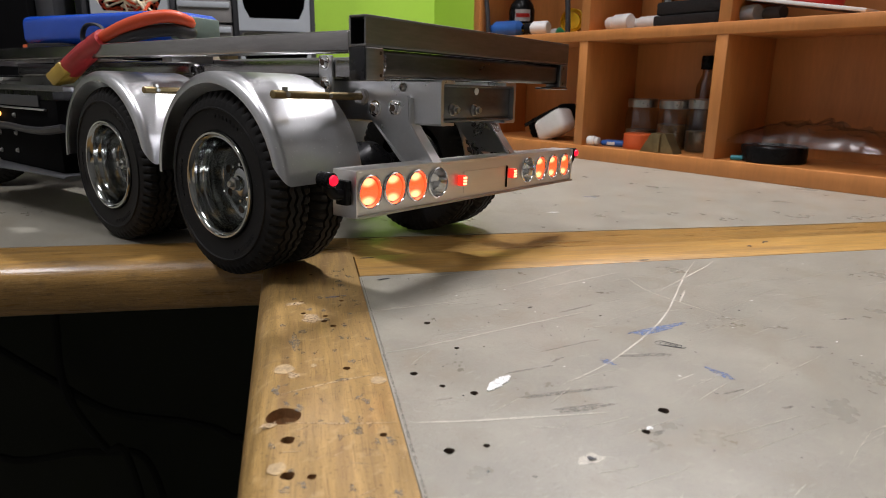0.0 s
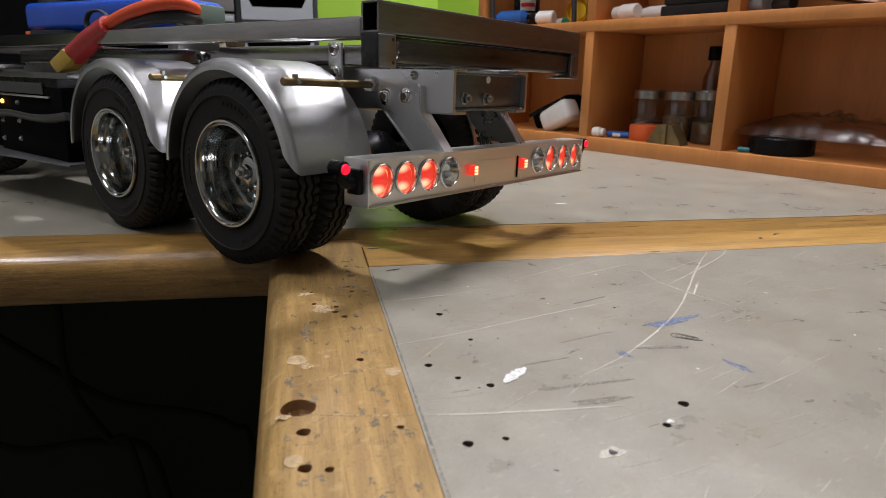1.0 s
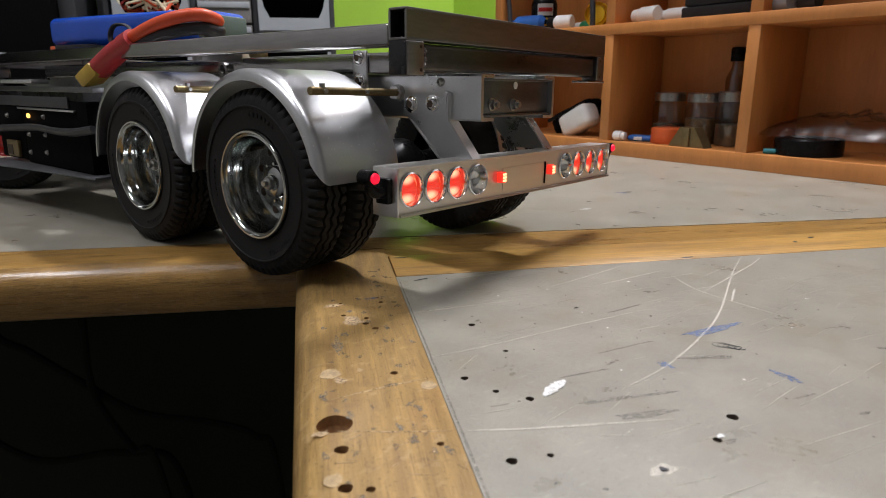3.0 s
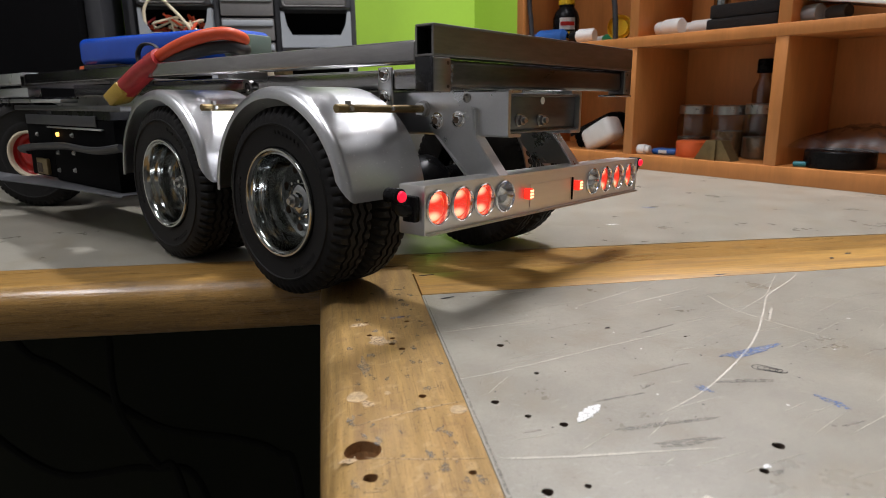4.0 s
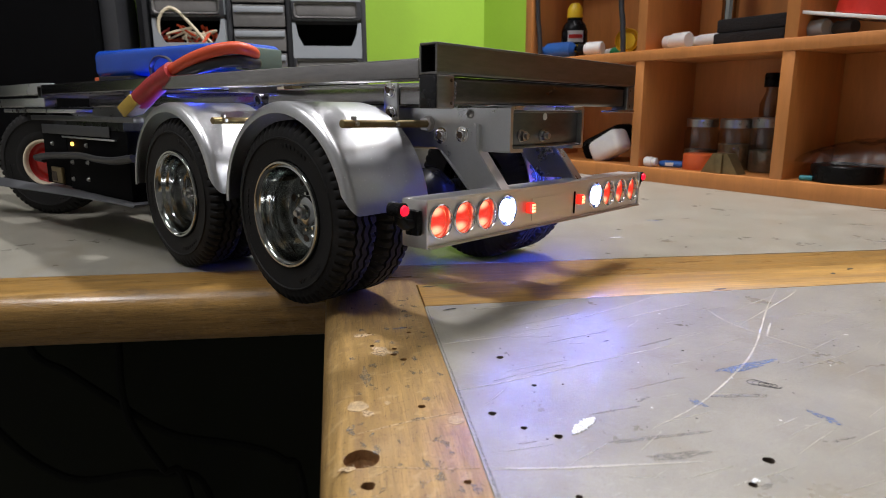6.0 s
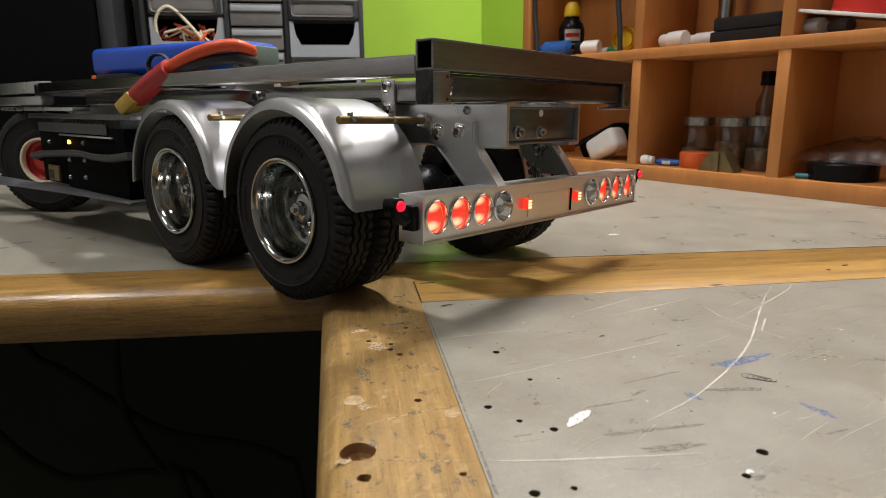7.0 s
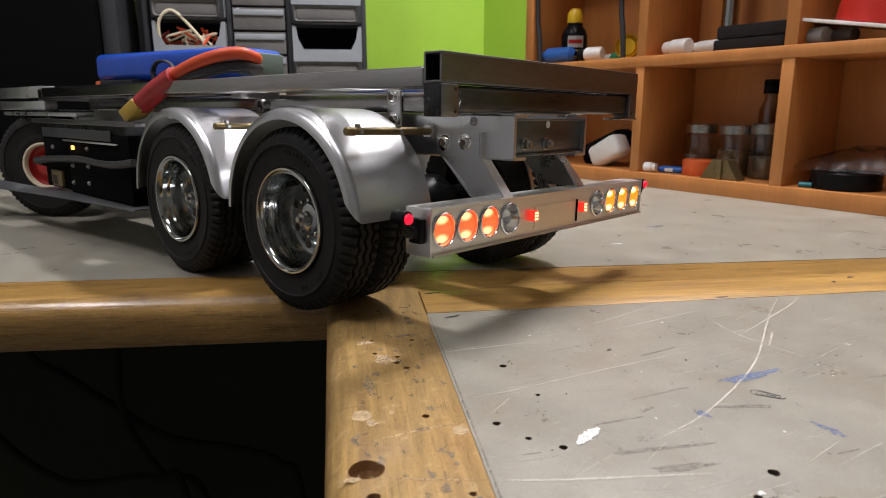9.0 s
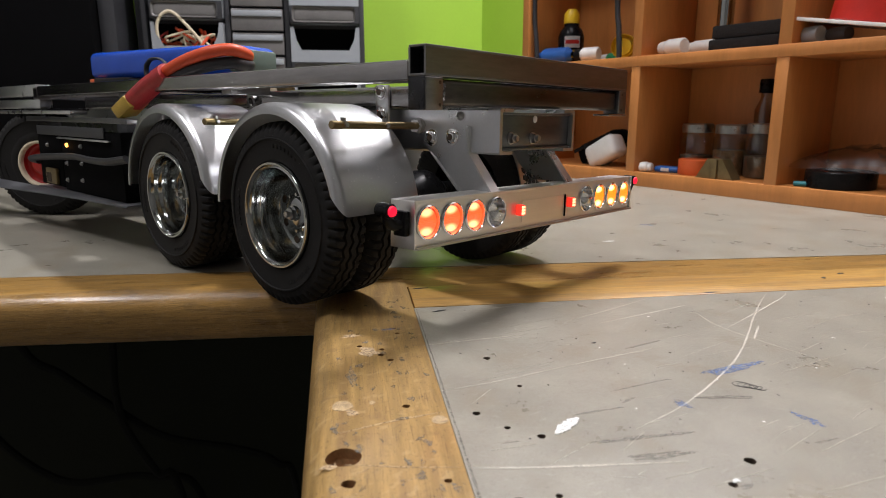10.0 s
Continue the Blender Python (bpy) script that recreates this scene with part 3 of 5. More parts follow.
def rim_mesh(deep):
    d = 0.0150
    prof = [(0.0241, 0.0016), (0.0241, -0.0006), (0.0237, -0.0012), (0.0229, -0.0011), (0.0225, -0.0002), (0.0221, 0.0002), (0.0214, -0.0001), (0.0210, 0.0008), (0.0207, 0.0026), (0.0203, 0.0050), (0.0199, 0.0056), (0.0199, 0.0092),
            (0.0192, d - 0.0022), (0.0182, d - 0.0004), (0.0168, d), (0.0118, d - 0.0012), (0.0098, d - 0.0022), (0.0074, d - 0.0024), (0.0070, d - 0.0044), (0.0056, d - 0.0050), (0.0036, d - 0.0050), (0.0034, d - 0.0062), (1e-5, d - 0.0062)]
    if not deep:
        prof = [(0.0240, 0.0020), (0.0165, 0.0026), (0.0158, 0.0060), (0.0150, 0.0070), (0.0100, 0.0060), (0.0085, 0.0020), (0.0060, 0.0012), (1e-5, 0.0012)]
    return lathe(bmesh.new(), prof, 64)


def make_wheel(at, flip, rim_material, deep=True, size=1.025):
    """at: the outer face's centre. The wheel's +z runs along the axle to the inside."""
    m = Matrix.Translation(at) @ Matrix.Rotation(radians(-90 if flip else 90), 4, "Y") @ Matrix.Rotation(random.uniform(0, 6), 4, "Z") @ Matrix.Scale(size, 4)
    if not WHEEL:
        WHEEL["tyre"] = part("tyre", tyre_mesh(), RUBBER)
        rim = part("wheel", rim_mesh(True), CHROME)
        # Flat dark disc drawn for an open vent, its shade in the colour.
        WHEEL["vent"] = part("vent_hole", lathe(bmesh.new(), [(1e-5, 0), (0.0017, 0.0), (0.0020, 0.0003)], 14), HOLE)
        WHEEL["nut"] = part("wheel_nut", rod(bmesh.new(), (0, 0, 0.0130), (0, 0, 0.0108), 0.0008, 6), CHROME)
        bm = lathe(bmesh.new(), [(1e-5, 0.0050), (0.0015, 0.0050), (0.0015, 0.0068), (0.0030, 0.0070), (0.0030, 0.0096)], 6)
        WHEEL["cap"] = part("axle_nut", bm, ZINC)
        bm = bmesh.new()
        for a0 in (20, 145, 250):
            for k in range(7):
                a = radians(a0 + k * 5.2)
                box(bm, -0.0009, 0.0009, -0.0004, 0.0004, -0.00025, 0.0006, m=Matrix.Rotation(a, 4, "Z") @ Matrix.Translation((0.0308, 0, -0.0003)))
                box(bm, -0.0009, 0.0009, 0.0006, 0.0010, -0.00025, 0.0006, m=Matrix.Rotation(a, 4, "Z") @ Matrix.Translation((0.0308, 0, -0.0003)))
        WHEEL["text"] = tagged(part("raised_lettering", bm, RUBBER), kind="stuff")
        WHEEL["wheel"] = rim
    wheel = new("wheel", WHEEL["wheel"].data if deep else bpy.data.meshes.new("front_wheel"))
    if not deep:
        bm = rim_mesh(False)
        bm.to_mesh(wheel.data)
        bm.free()
        wheel.data.materials.append(rim_material)
        wheel.data.shade_smooth()
    wheel.parent, wheel.matrix_basis = LORRY, m
    share("tyre", WHEEL["tyre"], wheel, Matrix())
    tagged(share("raised_lettering", WHEEL["text"], wheel, Matrix()), kind="stuff")
    if deep:
        for k in range(8):
            a = 2 * math.pi * k / 8
            share("vent_hole", WHEEL["vent"], wheel, Matrix.Translation((0.0143 * math.cos(a), 0.0143 * math.sin(a), 0.0140)))
        for k in range(10):
            a = 2 * math.pi * k / 10
            share("wheel_nut", WHEEL["nut"], wheel, Matrix.Translation((0.0085 * math.cos(a), 0.0085 * math.sin(a), 0)))
        share("axle_nut", WHEEL["cap"], wheel, Matrix())
    return wheel


WHEEL = {}
AX1, AX2, AX3, HUB = 0.0845, 0.1915, 0.4590, 0.0424
for v in (AX1, AX2):
    for u, flip in ((-0.006, False), (0.0165, False), (2 * WM + 0.006, True), (2 * WM - 0.0165, True)):
        make_wheel((u, v if u < WM else v - 0.008, HUB + 0.0005 + u * 0.0175), flip, CHROME)
for u, flip in ((0.0075, False), (2 * WM - 0.0075, True)):
    w = make_wheel((u, AX3, 0.0446 + u * 0.0175), flip, RED_RIM, deep=False, size=1.07)
    w.matrix_basis = Matrix.Translation((u, AX3, 0.0446 + u * 0.0175)) @ Matrix.Rotation(radians(36), 4, "Z") @ Matrix.Translation((-u, -AX3, -0.0446 - u * 0.0175)) @ w.matrix_basis
    w["label"] = "red rim with cream ring"
    part("rim_ring", lathe(bmesh.new(), [(0.0186, 0.0014), (0.0184, -0.0004), (0.0172, -0.0008), (0.0164, -0.0002), (0.0160, 0.0030)], 48), CREAM, w, "cream ring")
    part("tyre_wall", lathe(bmesh.new(), [(0.0250, 0.0004), (0.0235, -0.0002), (0.0200, -0.0001), (0.0185, 0.0008)], 48), RUBBER, w)
for o in list(WHEEL.values()):
    bpy.data.objects.remove(o)
for v in (AX1, AX2):
    part("axle", rod(bmesh.new(), (0.012, v, HUB), (2 * WM - 0.012, v, HUB + 0.003), 0.006), BLACK, LORRY, "black axle tube")
    part("differential", lathe(bmesh.new(), [(1e-5, -0.016), (0.010, -0.014), (0.016, -0.004), (0.016, 0.004), (0.010, 0.014), (1e-5, 0.016)], 24, Matrix.Translation((MID, v, HUB)) @ Matrix.Rotation(radians(90), 4, "Y")), BLACK, LORRY)


def fender(v, side):
    """Half-round mudguard over one wheel pair with a rolled outer lip."""
    R, t = 0.0503, 0.0007
    u_in, u_out, lip = 0.0368, -0.0085, 0.0042
    sec = [(u_in, R)]
    for k in range(8):
        a = math.pi / 2 * k / 7
        sec.append((u_out + lip - lip * math.sin(a), R - lip * (1 - math.cos(a))))
    sec.append((u_out, R - lip - 0.001))
    inner = [(u_out + t, R - lip - 0.001)] + [(u_out + lip - (lip - t) * math.sin(math.pi / 2 * k / 7), R - t - (lip - t) * (1 - math.cos(math.pi / 2 * k / 7))) for k in range(7, -1, -1)] + [(u_in, R - t)]
    sec += inner
    bm, rings, n = bmesh.new(), [], 56
    for i in range(n + 1):
        ring = []
        for u, r in sec:
            a = radians(175.5 - 9 * max(0.0, (R - r) / lip) * (1 - i / n) - 173.5 * i / n)
            uu = u if side < 0 else 2 * WM - u
            ring.append(bm.verts.new((uu, v + r * math.cos(a), HUB + 0.001 + r * math.sin(a))))
        rings.append(ring)
    k = len(sec)
    for a, b in zip(rings, rings[1:]):
        for j in range(k):
            bm.faces.new((a[j], a[(j + 1) % k], b[(j + 1) % k], b[j]))
    bm.faces.new(rings[0])
    bm.faces.new(rings[-1])
    bmesh.ops.recalc_face_normals(bm, faces=bm.faces)
    return part("mudguard", bm, ALU_ROLLED, LORRY, "rolled bare aluminium mudguard with scratches")


RAIL, CX = 0.0488, 0.1095
for v in (AX1, AX2):
    for side in (-1, 1):
        fender(v, side)
for v0, v1 in ((0.0380, 0.0455), (0.1385, 0.1460)):
    for side in (-1, 1):
        a, b = ((-0.0095, v0, 0.0845), (RAIL, v1, 0.0837)) if side < 0 else ((2 * WM + 0.0095, v0, 0.0845), (CX, v1, 0.0837))
        stay = part("mudguard_stay", rod(bmesh.new(), a, b, 0.0017, 14, 0.0003), BRASS, LORRY, "dull brass rod")
        dirn = (Vector(b) - Vector(a)).normalized()
        for f in (0.007, 0.033):
            p = Vector(a) + dirn * f
            bm = rod(bmesh.new(), p + Vector((0, 0, -0.0005)), p + Vector((0, 0, 0.0030)), 0.0013, 6)
            rod(bm, p + Vector((0, -0.0028, 0)), p + Vector((0, 0.0005, 0)), 0.0009, 8)
            part("screw", bm, ZINC, stay)
        p = Vector(b)
        part("nut", rod(bmesh.new(), p - dirn * 0.0042, p - dirn * 0.0006, 0.0031, 6), LAMP_CHROME, stay)
        part("washer", rod(bmesh.new(), p - dirn * 0.0007, p + dirn * 0.0002, 0.0038, 20), ZINC, stay)

part("mill_scale", cube(0.0083, 0.0085, 0.0040, 0.0128, 0.0907, 0.1030, 0.0001), SCALE, LORRY, "blackened steel side")
# chassis rails and the open rear cross member
def channel(u, s, v0):
    """A C-section rail with its web at u, flanges towards s, from v0 forward."""
    sec = [(0.0008, 0.0722), (0.0095, 0.0722), (0.0095, 0.0736), (0.0024, 0.0736), (0.0018, 0.0744), (0.0018, 0.0896), (0.0024, 0.0903), (0.0095, 0.0903), (0.0095, 0.0917), (0.0008, 0.0917), (0, 0.0909), (0, 0.0730)]
    bm = bmesh.new()
    prism(bm, [(u + s * a, z) for a, z in sec], -0.60, -v0, Matrix(((1, 0, 0, 0), (0, 0, -1, 0), (0, 1, 0, 0), (0, 0, 0, 1))))
    bmesh.ops.recalc_face_normals(bm, faces=bm.faces)
    return part("chassis_rail", bm, ALU, LORRY, "bare aluminium channel rail", smooth=False)


channel(RAIL, 1, -0.0014)
channel(CX, -1, -0.0014)
bm = bmesh.new()
box(bm, RAIL + 0.0020, CX - 0.0020, 0.0010, 0.0022, 0.0738, 0.0901, 0.0002)
box(bm, RAIL + 0.0025, CX - 0.0025, -0.0008, 0.0010, 0.0738, 0.0749, 0.0003)
box(bm, RAIL + 0.0025, CX - 0.0025, -0.0008, 0.0010, 0.0890, 0.0901, 0.0003)
part("rear_cross_member", bm, DULL, LORRY, "dull grey channel with bolts")
for v in (0.14, 0.30, 0.45):
    part("cross_member", cube(RAIL + 0.0022, CX - 0.0022, v, v + 0.012, 0.0745, 0.0895, 0.0005), ALU, LORRY)


def bolt(p, axis, r=0.0028, name="bolt", material=None, parent=None):
    """A button head with a socket, facing along axis."""
    a = Vector(p)
    m = align(a, a + Vector(axis))
    bm = lathe(bmesh.new(), [(r * 1.25, 0), (r * 1.25, 0.0004), (r, 0.0005), (r * 0.95, 0.0011), (r * 0.65, 0.0017), (r * 0.42, 0.0018), (r * 0.40, 0.0008), (1e-5, 0.0008)], 18, m)
    ob = part(name, bm, material or (LAMP_CHROME if r > 0.0025 else ZINC), parent or LORRY)
    # Dark plug over the socket; the recess shade is painted.
    if r > 0.0019 and parent is None or r > 0.0025:
        bm = rod(bmesh.new(), m @ Vector((0, 0, 0.0009)), m @ Vector((0, 0, 0.00185)), r * 0.55, 6)
        (part("socket", bm, HOLE, ob) if parent is None else part("socket", bm, HOLE, parent))
    return ob


# bumper hangers: a plate on the rail with a slanting leg
def hanger(u, outward, dv, wide):
    """Outer plate with two bolts; the leg has a folded rear edge and a raised front rim."""
    m = Matrix(((0, 0, outward, u), (1, 0, 0, dv), (0, 1, 0, 0), (0, 0, 0, 1)))
    leg = [(0.0405 + wide, 0.0745), (0.0160, 0.0745), (0.0148, 0.0722), (0.0016, 0.0556), (0.0205 + wide, 0.0552)]
    plate = [(0.0395, 0.0842), (0.0165, 0.0846), (0.0152, 0.0836), (0.0148, 0.0722), (0.0372, 0.0722), (0.0407, 0.0750), (0.0407, 0.0830)]
    rim = [(0.0406 + wide, 0.0750), (0.0368 + wide, 0.0726), (0.0178 + wide, 0.0553), (0.0205 + wide, 0.0553)]
    fold = [(0.0155, 0.0840), (0.0142, 0.0840), (0.0140, 0.0722), (0.0004, 0.0556), (0.0020, 0.0556), (0.0155, 0.0722)]
    bm = bmesh.new()
    prism(bm, leg, 0, 0.0013, m)
    prism(bm, plate, 0, 0.0021, m)
    prism(bm, rim, 0, 0.0019, m)
    prism(bm, fold, -0.0048, 0.0021, m)
    bmesh.ops.recalc_face_normals(bm, faces=bm.faces)
    bmesh.ops.bevel(bm, geom=bm.edges[:], offset=0.0004, segments=2, affect="EDGES")
    h = part("bumper_hanger", bm, ALU, LORRY, "folded aluminium bracket", smooth=False)
    for v, z in ((0.0355, 0.0786), (0.0233, 0.0792)):
        bolt((u + 0.0021 * outward, v + dv, z), (outward, 0, 0), 0.0030, parent=h)


hanger(RAIL - 0.0001, -1, 0.0, 0.0)
hanger(CX + 0.0100, 1, 0.004, 0.005)
part("hanger_spacer", cube(CX + 0.0001, CX + 0.0099, 0.020, 0.044, 0.0745, 0.0835, 0.0006), ALU, LORRY)
bolt((RAIL, 0.0204, 0.0884), (-1, 0, 0), 0.0016, "screw")
for u, z in ((0.0600, 0.0791), (0.0768, 0.0788)):
    b = bolt((u, 0.0010, z), (0, -1, 0), 0.0022)
    part("nut", rod(bmesh.new(), (u, 0.0006, z), (u, -0.0014, z), 0.0023, 6), ZINC, b)
    part("thread_end", rod(bmesh.new(), (u, -0.0013, z), (u, -0.0028, z), 0.0013, 12), ZINC, b)
part("hole", rod(bmesh.new(), (0.0783, 0.0011, 0.0873), (0.0783, 0.0007, 0.0873), 0.0016, 14), WHITE, LORRY)

# bumper with lamps
bumper = part("bumper", bmesh.new(), ALU_ANOD, LORRY, "satin aluminium lamp bumper")
W2 = 2 * MID
sec = [(0.0, 0.0388), (-0.0020, 0.0388), (-0.0022, 0.0380), (0.0110, 0.0380), (0.0110, 0.0392), (0.0012, 0.0392), (0.0012, 0.0553), (0.0120, 0.0553), (0.0120, 0.0566), (-0.0002, 0.0566), (-0.0002, 0.0558), (0.0, 0.0556)]
bm = bmesh.new()
prism(bm, [(v, z) for v, z in sec], 0.0, W2, Matrix(((0, 0, 1, 0), (1, 0, 0, 0), (0, 1, 0, 0), (0, 0, 0, 1))))
LAMPS = [0.0075, 0.0219, 0.0362, 0.0503]
LAMPS = [*LAMPS, *[W2 - a for a in LAMPS[::-1]]]
bm.to_mesh(bumper.data)
bm.free()
cut = bmesh.new()
for u in LAMPS:
    rod(cut, (u, -0.003, 0.0478), (u, 0.004, 0.0478), 0.0061, 40)
bmesh.ops.recalc_face_normals(cut, faces=cut.faces)
me = bpy.data.meshes.new("lamp_holes")
cut.to_mesh(me)
cut.free()
cutter = new("lamp_holes", me)
mod = bumper.modifiers.new("cut", "BOOLEAN")
mod.operation, mod.object, mod.solver = "DIFFERENCE", cutter, "EXACT"
keep = bumper.parent
bumper.parent = None
bpy.context.view_layer.update()
done = bpy.data.meshes.new_from_object(bumper.evaluated_get(bpy.context.evaluated_depsgraph_get()))
bumper.modifiers.clear()
bumper.data = done
bumper.parent = keep
bpy.data.objects.remove(cutter)
for u0, u1 in ((-0.0010, 0.0), (W2, W2 + 0.0010)):
    part("end_plate", cube(u0, u1, -0.0010, 0.0120, 0.0380, 0.0566, 0.0003), ALU_ANOD, bumper)
part("plate_panel", cube(0.0700, 0.1065, -0.0003, -0.0001, 0.0408, 0.0512), ALU_ANOD, bumper, smooth=False)
part("plate_clip", cube(0.1068, 0.1074, -0.0009, -0.0001, 0.0405, 0.0515, 0.0001), BLACK, bumper)
MOVERS = []
FACE = Matrix(((1, 0, 0, 0), (0, 0, 1, 0), (0, 1, 0, 0), (0, 0, 0, 1)))


def disc(u, v, r, material, name, parent, thick=0.0006):
    bm = rod(bmesh.new(), (0, 0, 0), (0, thick, 0), r, 32)
    for z in (-0.0009, -0.0003, 0.0003, 0.0009):
        box(bm, -0.0042, 0.0042, -0.00025, 0.0001, z - 0.00016, z + 0.00016)
    ob = part(name, bm, material, parent)
    ob.location = (u, v, 0.0478)
    return ob


def lamp(u, kind):
    """A round lamp: chrome can, glowing plate, clear ribbed cover, and inserts that slide forward when switched on."""
    can = part("tail_lamp" if kind != "reverse" else "reversing_lamp",
               lathe(bmesh.new(), [(1e-5, 0.0095), (0.0058, 0.0095), (0.0060, 0.0090), (0.0060, -0.0006), (0.0064, -0.0012), (0.0068, -0.0008), (0.0068, -0.0002), (0.0062, -0.0001)], 40, Matrix.Translation((u, 0, 0.0478)) @ Matrix.Rotation(radians(-90), 4, "X")), LAMP_CHROME, bumper)
    cover = part("lens", lathe(bmesh.new(), [(0.0062, -0.0004), (0.0056, -0.0012), (0.0040, -0.0018), (0.0020, -0.0021), (1e-5, -0.0022)], 36, Matrix.Translation((u, 0, 0.0478)) @ Matrix.Rotation(radians(-90), 4, "X")), LENS, can, "clear lens")
    if kind == "reverse":
        plate = part("reflector", lathe(bmesh.new(), [(0.0059, 0.0005), (0.0052, 0.0030), (0.0036, 0.0046), (0.0016, 0.0050), (1e-5, 0.0050)], 36, Matrix.Translation((u, 0, 0.0478)) @ Matrix.Rotation(radians(-90), 4, "X")), LAMP_CHROME, can)
        led = disc(u, 0.0060, 0.0046, WHITE_ON, "reversing_insert", can)
        MOVERS.append((led, (0, -0.0062, 0), ((4.85, 6.05),)))
        # Added emitter behind the bumper, throws blue onto the far wheel.
        if u > MID:
            added_glow = disc(u, 0.0079, 0.0040, ADDED_BLUE_ON, "added_rear_glow", can)
            MOVERS.append((added_glow, (0, 0.0032, 0), ((4.85, 6.05),)))
        return
    disc(u, 0.0016, 0.0053, RED_ON, "glow_plate", can)
    led = disc(u, 0.0050, 0.0053, BRAKE_ON, "brake_insert", can)
    MOVERS.append((led, (0, -0.0046, 0), ((-1, 0.75), (1.45, 2.35), (7.65, 11))))
    if kind == "amber":
        led = disc(u, 0.0070, 0.0053, AMBER_ON, "indicator_insert", can)
        MOVERS.append((led, (0, -0.0072, 0), ((8.65, 9.15), (9.58, 11))))


for i, u in enumerate(LAMPS):
    lamp(u, "reverse" if i in (3, 4) else ("red" if i < 3 else "amber"))
for u in (0.0672, W2 - 0.0672):
    m = part("marker_lamp", cube(u - 0.0017, u + 0.0020, -0.0029, 0.0005, 0.0448, 0.0497, 0.0007), RED_DARK, bumper, "small red marker lamp")
    for z in (0.0453, 0.0467, 0.0481):
        part("marker_led", cube(u - 0.0011, u + 0.0016, -0.0032, 0.0004, z, z + 0.0011, 0.0003), MARK_ON, m)
for s, u in ((-1, -0.0010), (1, W2 + 0.0010)):
    br = part("side_marker", cube(*sorted((u, u + s * 0.0030)), 0.0012, 0.0075, 0.0432, 0.0528, 0.0006), BLACK, bumper, "black rubber side marker lamp")
    part("stalk", cable(bmesh.new(), [(u + s * 0.002, 0.004, 0.0475), (u + s * 0.0060, 0.0045, 0.0478), (u + s * 0.0088, 0.0046, 0.0500), (u + s * 0.0092, 0.0046, 0.0530)], 0.0022, 10), BLACK, br)
    part("lamp_head", rod(bmesh.new(), (u + s * 0.0092, 0.0016, 0.0535), (u + s * 0.0092, 0.0085, 0.0535), 0.0029, 20, 0.0004), BLACK, br)
    part("red_lens", lathe(bmesh.new(), [(0.0021, 0), (0.0018, 0.0009), (0.0009, 0.0014), (1e-5, 0.0015)], 20, align((u + s * 0.0092, 0.0016, 0.0535), (u + s * 0.0092, -0.1, 0.0535))), SIDE_ON, br)

bumper.matrix_basis = Matrix.Translation((-0.0018, 0, 0.0004)) @ Matrix.Rotation(radians(0.6), 4, "Y")

# steel sub-frame on top
FU0, FU1 = 0.0086, 0.1735


def tube_frame(bm, u0, u1, v0, v1, z0, z1, wall_t=0.001, axis="u"):
    if axis == "u":
        box(bm, u0, u1, v0, v1, z0, z0 + wall_t, 0.0002)
        box(bm, u0, u1, v0, v1, z1 - wall_t, z1, 0.0004)
        box(bm, u0, u1, v0, v0 + wall_t, z0 + wall_t, z1 - wall_t)
        box(bm, u0, u1, v1 - wall_t, v1, z0 + wall_t, z1 - wall_t)
    return bm


bm = tube_frame(bmesh.new(), FU0, FU1, 0.0038, 0.0130, 0.1031, 0.1147)
part("rear_cross_tube", bm, STEEL_X, LORRY, "square steel tube with open end")
# Black plate within the open end stands in for the tube's inner shade.
part("dark_tube_fill", cube(FU0 + 0.006, FU0 + 0.007, 0.0048, 0.0120, 0.1045, 0.1137), BLACK_MATT, LORRY)
for u0, u1 in ((FU0, FU0 + 0.0098), (FU1 - 0.0085, FU1)):
    p = part("corner_post", cube(u0, u1, 0.0036, 0.0130, 0.0905, 0.1030, 0.0006, 3), STEEL_X, LORRY, "welded square steel post")
    for z in (0.0925, 0.1010):
        # Shallow dark disc, the hole's shade given by colour alone.
        part("pin_hole", rod(bmesh.new(), (u1 - 0.002 if u0 < MID else u0 + 0.003, 0.0037, z), (u1 - 0.002 if u0 < MID else u0 + 0.003, 0.00345, z), 0.0007, 10), HOLE, p)
bm = cube(FU0 + 0.0115, FU1 - 0.0095, 0.0052, 0.0125, 0.0922, 0.1022, 0.0014, 3)
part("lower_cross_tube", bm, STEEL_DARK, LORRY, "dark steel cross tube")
# Added black strip behind the gap; stands in for the dark between the tubes.
part("dark_gap_filler", cube(FU0 + 0.0115, FU1 - 0.0095, 0.0126, 0.0130, 0.0985, 0.1030), BLACK_MATT, LORRY)
bm = bmesh.new()
for k in range(14):
    bmesh.ops.create_icosphere(bm, subdivisions=1, radius=random.uniform(0.0006, 0.0013), matrix=Matrix.Translation((FU0 + 0.0105 + random.uniform(-0.001, 0.001), 0.0052, random.uniform(0.0925, 0.1015))))
part("weld_bead", bm, STEEL, LORRY)
part("corner_foot", cube(FU1 - 0.020, FU1, 0.0030, 0.0130, 0.0893, 0.0904, 0.0003), STEEL, LORRY)
for u0, u1 in ((FU0, FU0 + 0.010), (FU1 - 0.010, FU1)):
    part("side_rail", cube(u0, u1, 0.0131, 0.448, 0.1012, 0.1094, 0.0011, 3), STEEL, LORRY, "square steel side rail")
for u0, u1 in ((0.0440, 0.0540), (2 * MID - 0.054, 2 * MID - 0.044)):
    part("inner_rail", cube(u0, u1, 0.0131, 0.447, 0.0919, 0.1015, 0.0011, 3), STEEL, LORRY)
bm = tube_frame(bmesh.new(), FU0, FU1, 0.4482, 0.4580, 0.0990, 0.1085)
part("front_cross_tube", bm, STEEL_X, LORRY)
